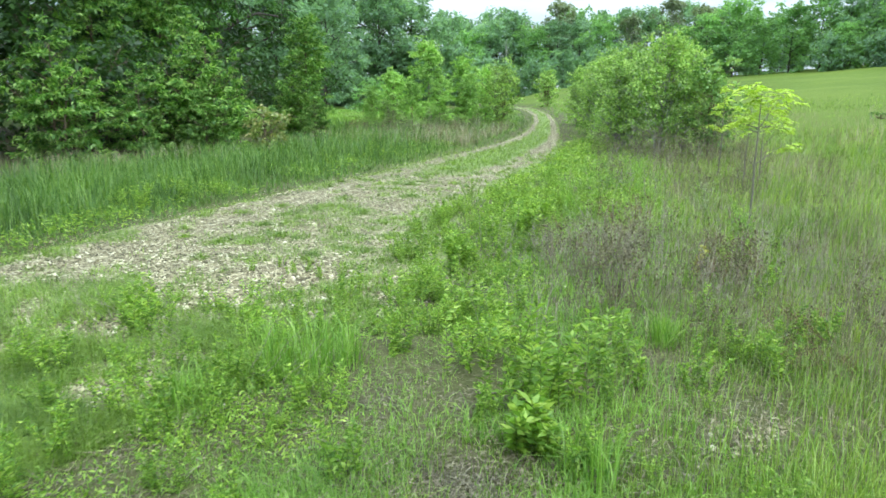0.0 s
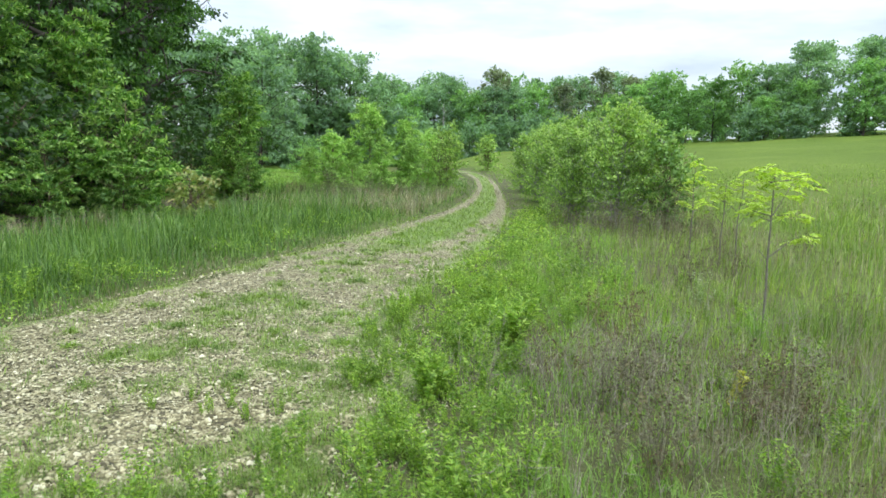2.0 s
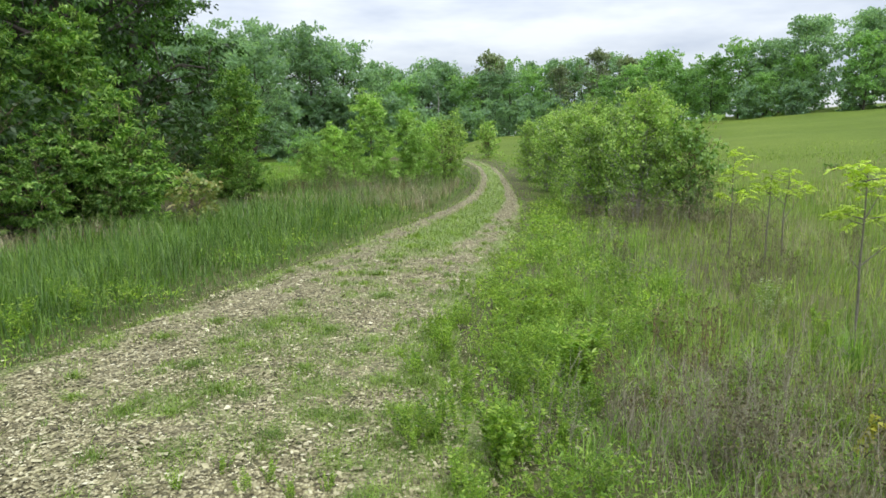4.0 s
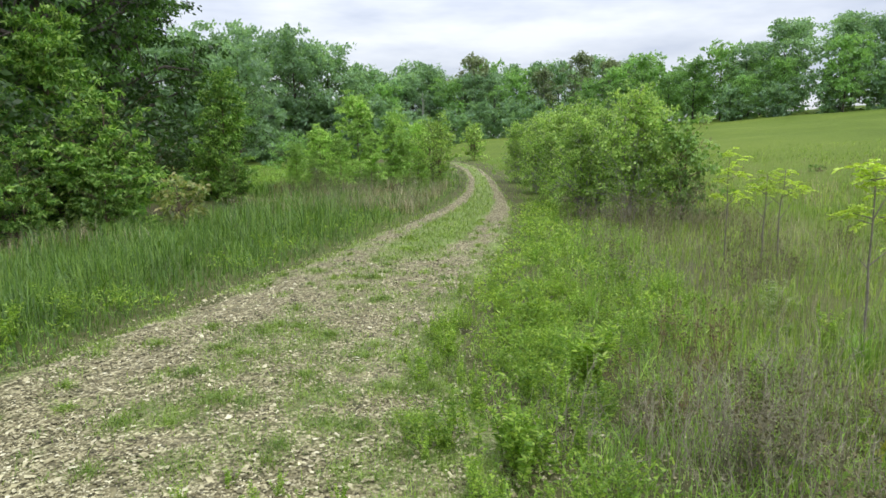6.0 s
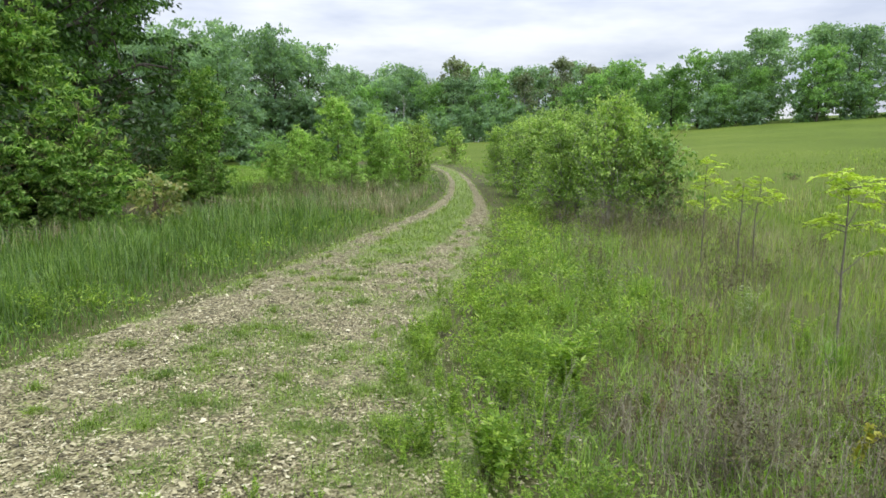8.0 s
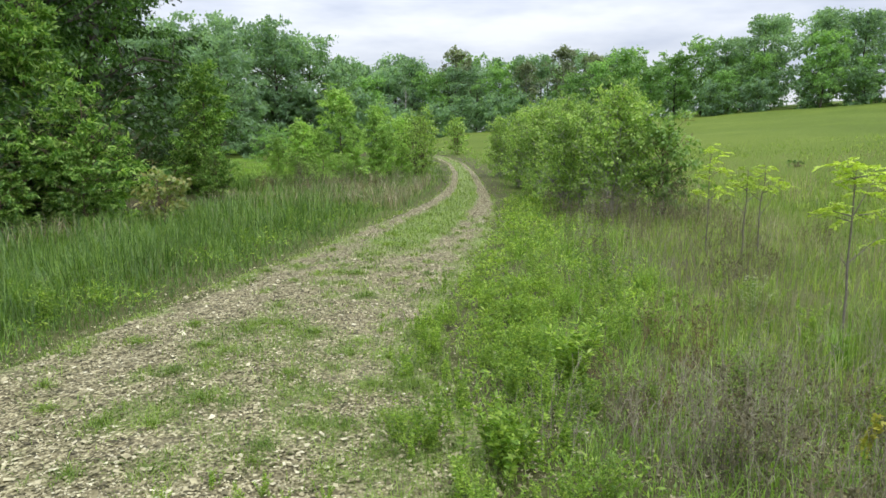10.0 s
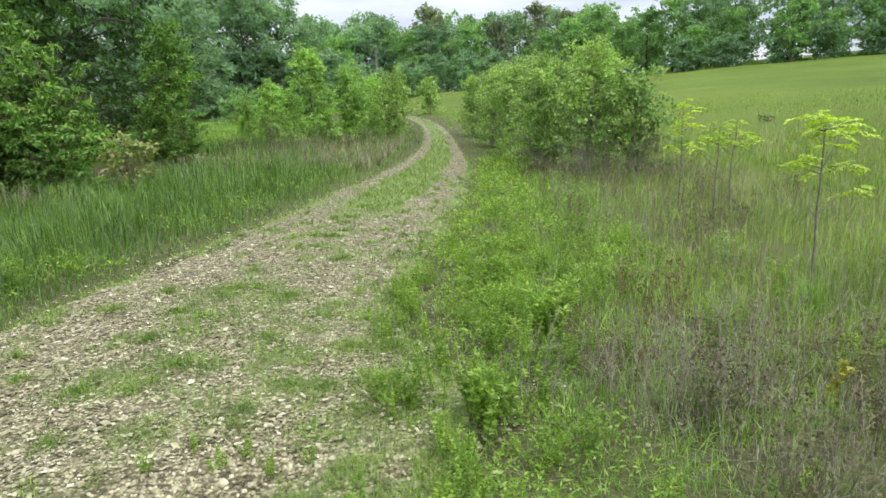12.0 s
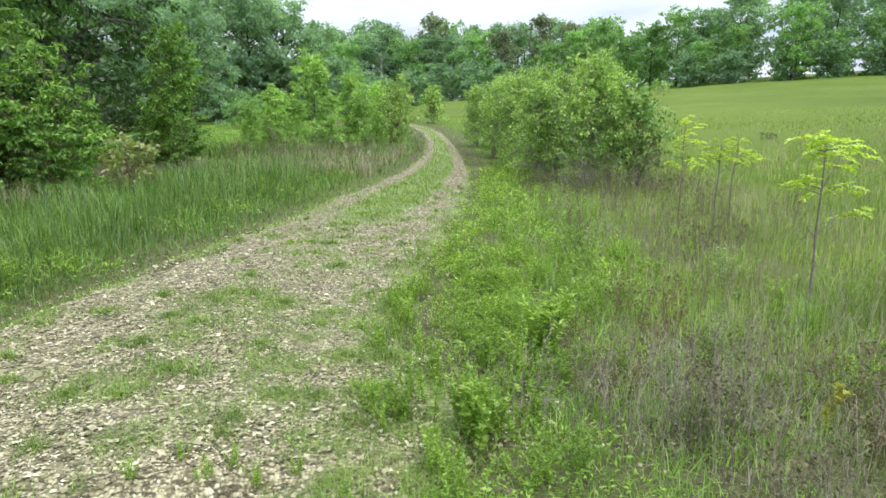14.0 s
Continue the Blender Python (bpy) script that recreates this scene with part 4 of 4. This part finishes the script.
def grass(name, label, x, y, r, height, width, lean, mat, rng, foot=-0.01):
    me = mesh_of(name, *blades(rng, x, y, height, width * (1 + r / 6.0), lean, foot=foot), mat)
    return tagged(new(name, me), label, "grass", kind="stuff")


rng = np.random.default_rng(99)
# tall grass between the track and the wood
x, y, r = scattered(rng, 230000, 2.5, 60, -70, 12)
o = lateral(x, y)
inner = np.interp(y, LINE_Y, HALF)
edge_in = -o - inner * 0.97
ok = (edge_in > 0) & (x > -16 - 0.1 * y) & ((edge_in < 4.6) | (y > 20)) & ~((x < -6.2) & (y > 25)) & (rng.random(len(x)) < np.clip(0.7 + edge_in, 0, 1))
x, y, r, e = x[ok], y[ok], r[ok], edge_in[ok]
h = (0.05 + 0.37 * np.clip(e / 1.1, 0, 1)) * rng.uniform(0.3, 1.25, len(x)) * (0.55 + 0.85 * patchy(x, y, 0.55, 6))
h *= np.where((y > 30), 0.6, 1)
grass("tall_verge_grass", "lush tall green grass between track and wood", x, y, r, h, 0.0034, 0.6, BLADE_VERGE, rng)
# low grass on and beside the gravel
x, y, r = scattered(rng, 420000, 1.6, 40, -66, 22)
o = lateral(x, y)
inner = np.interp(y, LINE_Y, HALF)
on = np.abs(o) < inner * 1.02
ok = on & (rng.random(len(x)) < green_share(x, y) * 0.95)
x1, y1, r1 = x[ok], y[ok], r[ok]
h = rng.uniform(0.012, 0.06, len(x1)) * (1 + 1.3 * np.clip((y1 - 9) / 4, 0, 1)) * (1 + 1.6 * np.clip((2.4 - y1) / 0.8, 0, 1) * patchy(x1, y1, 0.35, 71))
tx, ty_, th = [], [], []
for a, b, reach in TUFTS:
    k = int(4200 * reach**1.3 * min(1.0, 5.0 / b))
    q = np.abs(rng.normal(0, 0.75, k))
    turn = rng.random(k) * 6.28
    keep = rng.random(k) < (1.9 * patchy(a + np.cos(turn) * q * reach * 1.25, b + np.sin(turn) * q * reach, 0.11, 2) - 0.45)
    tx.append((a + np.cos(turn) * q * reach * 1.25)[keep])
    ty_.append((b + np.sin(turn) * q * reach)[keep])
    th.append((rng.uniform(0.012, 0.055 + 0.02 * min(1, b / 9), k) * (1.1 - 0.5 * q.clip(0, 1)))[keep])
x1, y1, h = np.concatenate([x1, *tx]), np.concatenate([y1, *ty_]), np.concatenate([h, *th])
r1 = np.hypot(x1, y1 + 1)
grass("track_grass", "short grass tufts growing through the gravel", x1, y1, r1, h + 0.02, 0.0026, 1.0, BLADE_TRACK, rng, track_top(x1, y1) - rise_of(x1, y1) - 0.01)
# green strip right beside the gravel
x, y, r = scattered(rng, 240000, 0.9, 45, -70, 60)
o = lateral(x, y)
inner = np.interp(y, LINE_Y, HALF)
e = o - inner * 0.97
ok = (e > -0.05) & (e < 2.4) & (rng.random(len(x)) < np.clip(0.55 + e, 0, 1) * np.clip(1.4 - 0.42 * e, 0, 1) * np.where(y < 2.8, np.clip(patchy(x, y, 0.22, 9) * 2.6 - 0.6, 0, 1), np.clip(patchy(x, y, 0.45, 9) * 2.2 - 0.05, 0, 1)) * (1 - openness(x, y)))
x, y, r, e = x[ok], y[ok], r[ok], e[ok]
h = (0.05 + 0.17 * np.clip(e / 1.2, 0, 1) * np.clip(0.1 + y / 6, 0.2, 1)) * rng.uniform(0.4, 1.25, len(x)) * (0.5 + 0.9 * patchy(x, y, 0.6, 14)) + 0.015
grass("edge_grass", "fresh green grass along the gravel's edge", x, y, r, h, 0.003, 0.65, BLADE_LUSH, rng)
# low leafy growth among it
x, y, r = scattered(rng, 700000, 1.3, 18, -60, 50)
o = lateral(x, y)
e = o - np.interp(y, LINE_Y, HALF)
thick = np.clip(e / 0.35, 0, 1) * np.clip((2.3 - np.where(y < 5.5, 1.1 + 0.4 * np.clip((4.2 - y) / 0.8, 0, 1), 0) - e) / 1.2, 0.0, 1) * np.clip(patchy(x, y, 0.4, 40) * 2.8 - 0.8, 0, 1) * (1 - openness(x, y)) * np.where(y < 2.2, 0.5, 1)
left = np.clip((-o - 1.4) / 0.2, 0, 1) * np.clip((2.4 + o + 0.4) / 0.6, 0, 1) * np.clip(patchy(x, y, 0.6, 44) * 2.5 - 0.9, 0, 1) * 0.25
ok = rng.random(len(x)) < np.maximum(thick, left)
x, y, r, e = x[ok], y[ok], r[ok], e[ok]
top = 0.03 + 0.24 * patchy(x, y, 0.28, 41) * np.clip(0.35 + np.abs(e) / 0.9, 0, 1) * np.clip(0.4 + y / 6, 0.4, 1)
at = np.stack([x, y, rise_of(x, y) + top * rng.random(len(x)) ** 0.6], -1)
ahead = np.stack([rng.normal(0, 1, len(x)), rng.normal(0, 1, len(x)), rng.uniform(0.0, 1.3, len(x))], -1)
v, f = leaves(rng, at, ahead, 0.019 * rng.uniform(0.5, 1.5, len(x)) * (1 + r / 6), 0.0064 * rng.uniform(0.7, 1.3, len(x)) * (1 + r / 6))
tagged(new("leafy_verge_growth", mesh_of("leafy_verge_growth", v, f, [], LEAF_WEED)), "low bright green feathery growth beside the gravel", "weeds", kind="stuff")
# rough meadow grass
x, y, r = scattered(rng, 210000, 1.2, 40, -40, 66)
o = lateral(x, y)
e = o - np.interp(y, LINE_Y, HALF)
ok = (e > 0.9) & (rng.random(len(x)) < np.clip((e - 0.9) / 1.2, 0, 1) * np.clip(patchy(x, y, 0.7, 10) * 1.8 + 0.05, 0.15, 1) * (1 - openness(x, y)))
x, y, r, e = x[ok], y[ok], r[ok], e[ok]
h = (0.1 + 0.26 * np.clip((e - 1.2) / 3.2, 0, 1) * np.clip(0.4 + y / 8, 0.4, 1)) * rng.uniform(0.3, 1.4, len(x)) * np.clip(0.75 + y / 12, 0.75, 1) * np.where(x > 9, 0.6, 1) * np.where(e > 3, 0.72, 1) * (0.6 + 0.8 * patchy(x, y, 0.5, 21))
grass("meadow_grass", "rough mixed meadow grass on the verge", x, y, r, h, 0.0027, 0.45, BLADE_MEADOW, rng)
# the same growth on the side where the walk began
n = 18000
x, y = rng.uniform(-14, 16, n), rng.uniform(-14, 3, n)
ok = (np.abs(lateral(x, y)) > 1.5) & ((y < -1.2) | (np.abs(np.degrees(np.arctan2(x - 0.3, y + 1.2))) > 60)) & (rng.random(n) < 0.4 + 0.8 * patchy(x, y, 0.7, 10))
x, y = x[ok], y[ok]
clear = np.hypot(x - 0.7, y + 1.2) > 0.9
x, y = x[clear], y[clear]
grass("start_grass", "rough mixed grass around the walk's start", x, y, np.full(len(x), 8.0), rng.uniform(0.08, 0.3, len(x)), 0.004, 0.55, BLADE_MEADOW, rng)
# dry stems standing in it
x, y, r = scattered(rng, 90000, 1.6, 30, -20, 66)
o = lateral(x, y)
e = o - np.interp(y, LINE_Y, HALF)
ok = (e > 0.7) & (rng.random(len(x)) < np.clip((e - 0.9) / 3.5, 0, 1) * np.clip(patchy(x, y, 0.9, 11) * 2.4 - 0.7, 0, 1))
x, y, r, e = x[ok], y[ok], r[ok], e[ok]
grass("dry_grass", "dry straw-coloured grass stems in the meadow", x, y, r, rng.uniform(0.15, 0.5, len(x)) * np.clip(0.3 + y / 8, 0.35, 1.1), 0.0014, 0.3, BLADE_DRY, rng)
x, y, r = scattered(rng, 90000, 8, 30, -50, 2)
e = -lateral(x, y)
strip = (y > 15) & (y < 25) & (e > 1.2) & (e < 4.6)
ok = strip & (rng.random(len(x)) < np.clip(1.7 * patchy(x, y, 0.8, 33) - 0.25, 0, 0.9)) | (e > 3.6) & (e < 7.2) & (rng.random(len(x)) < np.clip(patchy(x, y, 1.1, 31) * 2 - 0.9, 0, 1) * np.clip((e - 4.0) / 1.5, 0, 1) * 0.4)
x, y, r = x[ok], y[ok], r[ok]
grass("dead_grass", "pale dead grass along the foot of the wood", x, y, r, rng.uniform(0.2, 0.5, len(x)), 0.0026, 0.5, BLADE_DRY, rng)
# the mown clearing beyond the bright shrubs
x, y = rng.uniform(-17, -4.5, 26000), rng.uniform(25, 48, 26000)
ok = x < -5.2 - 0.1 * (y - 25)
x, y = x[ok], y[ok]
grass("clearing_grass", "short fresh green grass in the clearing", x, y, np.full(len(x), 30.0), rng.uniform(0.05, 0.16, len(x)), 0.005, 0.6, BLADE_LUSH, rng)
# the hayfield
x, y, r = scattered(rng, 36000, 9, 34, -6, 62)
e = lateral(x, y)
ok = (e > 5.5) & (rng.random(len(x)) < np.clip((e - 5.5) / 3, 0, 1))
x, y, r = x[ok], y[ok], r[ok]
grass("field_grass", "even light green hayfield grass on the slope", x, y, r, rng.uniform(0.05, 0.11, len(x)), 0.0028, 0.6, BLADE_FIELD, rng)

# dead leaves and bits of stalk on the ground
x, y, r = scattered(rng, 150000, 1.2, 14, -50, 55)
e = lateral(x, y) - np.interp(y, LINE_Y, HALF)
ok = (e > 0.1) & (e < 5) & (rng.random(len(x)) < np.clip(patchy(x, y, 0.5, 60) * 1.5, 0, 1) * np.clip(0.3 + openness(x, y), 0, 1))
x, y, r = x[ok], y[ok], r[ok]
at = np.stack([x, y, rise_of(x, y) + rng.uniform(0.003, 0.03, len(x))], -1)
ahead = np.stack([rng.normal(0, 1, len(x)), rng.normal(0, 1, len(x)), rng.normal(0, 0.12, len(x))], -1)
long = rng.random(len(x)) < 0.6
v, f = leaves(rng, at, ahead, np.where(long, 0.08, 0.017) * rng.uniform(0.5, 1.4, len(x)), np.where(long, 0.0026, 0.008) * (1 + r / 8), fold=0.05, flat=3.0)
tagged(new("ground_litter", mesh_of("ground_litter", v, f, [], LITTER)), "dry brown leaf and stalk litter on the soil", "litter", kind="stuff")

# ------------------------------------------------------------ loose stone
CORNERS = np.array([(-1, -1, -1), (1, -1, -1), (1, 1, -1), (-1, 1, -1), (-1, -1, 1), (1, -1, 1), (1, 1, 1), (-1, 1, 1)], float)
SIDES = np.array([(4, 5, 6, 7), (0, 1, 5, 4), (1, 2, 6, 5), (2, 3, 7, 6), (3, 0, 4, 7)])


def chips(rng, n):
    """Broken stones about 1 across: boxes with every corner knocked about."""
    c = CORNERS[None] * 0.5 * rng.uniform(0.55, 1.1, (n, 8, 3)) * rng.uniform(0.6, 1.15, (n, 1, 3)) * (1, 0.8, 0.55)
    c[:, 4:, :2] *= rng.uniform(0.45, 0.9, (n, 1, 1))
    a = rng.random(n) * 6.28
    t = rng.normal(0, 0.3, n)
    x, y, z = c[..., 0], c[..., 1], c[..., 2]
    x, z = x * np.cos(t)[:, None] - z * np.sin(t)[:, None], x * np.sin(t)[:, None] + z * np.cos(t)[:, None]
    return np.stack([x * np.cos(a)[:, None] - y * np.sin(a)[:, None], x * np.sin(a)[:, None] + y * np.cos(a)[:, None], z], -1)


def strewn(count, near, far, most):
    """Places of loose stones: thick on the track, thin on the stony verge."""
    x, y, r = scattered(rng, count, near, far, -75, 40)
    o = lateral(x, y) / np.interp(y, LINE_Y, HALF)
    stony = np.clip(openness(x, y) * 1.6, 0, 1) + 0.35 * np.clip((1.75 - o) / 0.6, 0, 1)
    spread = (o > 0.95) & (o < 3.4) & (y < 6) & (rng.random(len(x)) < stony)
    ok = ((np.abs(o) < 0.98 + 0.2 * patchy(x, y, 0.5, 3)) | spread) & (rng.random(len(x)) < 1 - 0.6 * green_share(x, y))
    x, y, r = x[ok][:most], y[ok][:most], r[ok][:most]
    on = np.abs(lateral(x, y)) < np.interp(y, LINE_Y, HALF) * 0.95
    size = rng.lognormal(-4.35, 0.42, len(x)).clip(0.006, 0.036) * (1 + r / 18)
    return np.where(on, size, size * 0.8), np.stack([x, y, np.where(on, track_top(x, y), rise_of(x, y))], -1)


size, at = strewn(75000, 1.8, 4.2, 24000)
v = chips(rng, len(at)) * size[:, None, None] + (at + size[:, None] * (0, 0, 0.12))[:, None]
chip_mesh = mesh_of("gravel_chips", v.reshape(-1, 3), (np.arange(len(at))[:, None, None] * 8 + SIDES).reshape(-1, 4), [], STONE)
tagged(new("gravel_chips", chip_mesh), "loose pale crushed limestone chips on the track", "gravel", kind="stuff")
# farther on only their tops show
size, at = strewn(380000, 4.2, 34, 95000)
v = chips(rng, len(at))[:, 3:] * size[:, None, None] * 1.3 + (at + size[:, None] * (0, 0, 0.12))[:, None]
v[:, 0] = v[:, 1:].mean(1) + (0, 0, 0.004)
FANS = np.array([(1, 2, 0), (2, 3, 0), (3, 4, 0), (4, 1, 0)])
far_mesh = mesh_of("far_gravel_chips", v.reshape(-1, 3), [], (np.arange(len(at))[:, None, None] * 5 + FANS).reshape(-1, 3), STONE)
tagged(new("far_gravel_chips", far_mesh), "loose pale crushed limestone chips along the track", "gravel", kind="stuff")
shapes = [mesh_of("stone", chips(rng, 1)[0], SIDES, [], STONE) for _ in range(8)]
count = 0
while count < 280:
    x, y = rng.uniform(-3.4, 0.4), rng.uniform(1.6, 6.5)
    if abs(float(lateral(x, y))) < 1.3:
        s = rng.uniform(0.013, 0.028)
        ob = new("stone", shapes[count % 8])
        ob.parent = track
        ob.matrix_basis = pose(x, y, float(track_top(x, y)) + s * 0.18, 0, 0, rng.random() * 360) @ Matrix.Scale(s, 4)
        count += 1
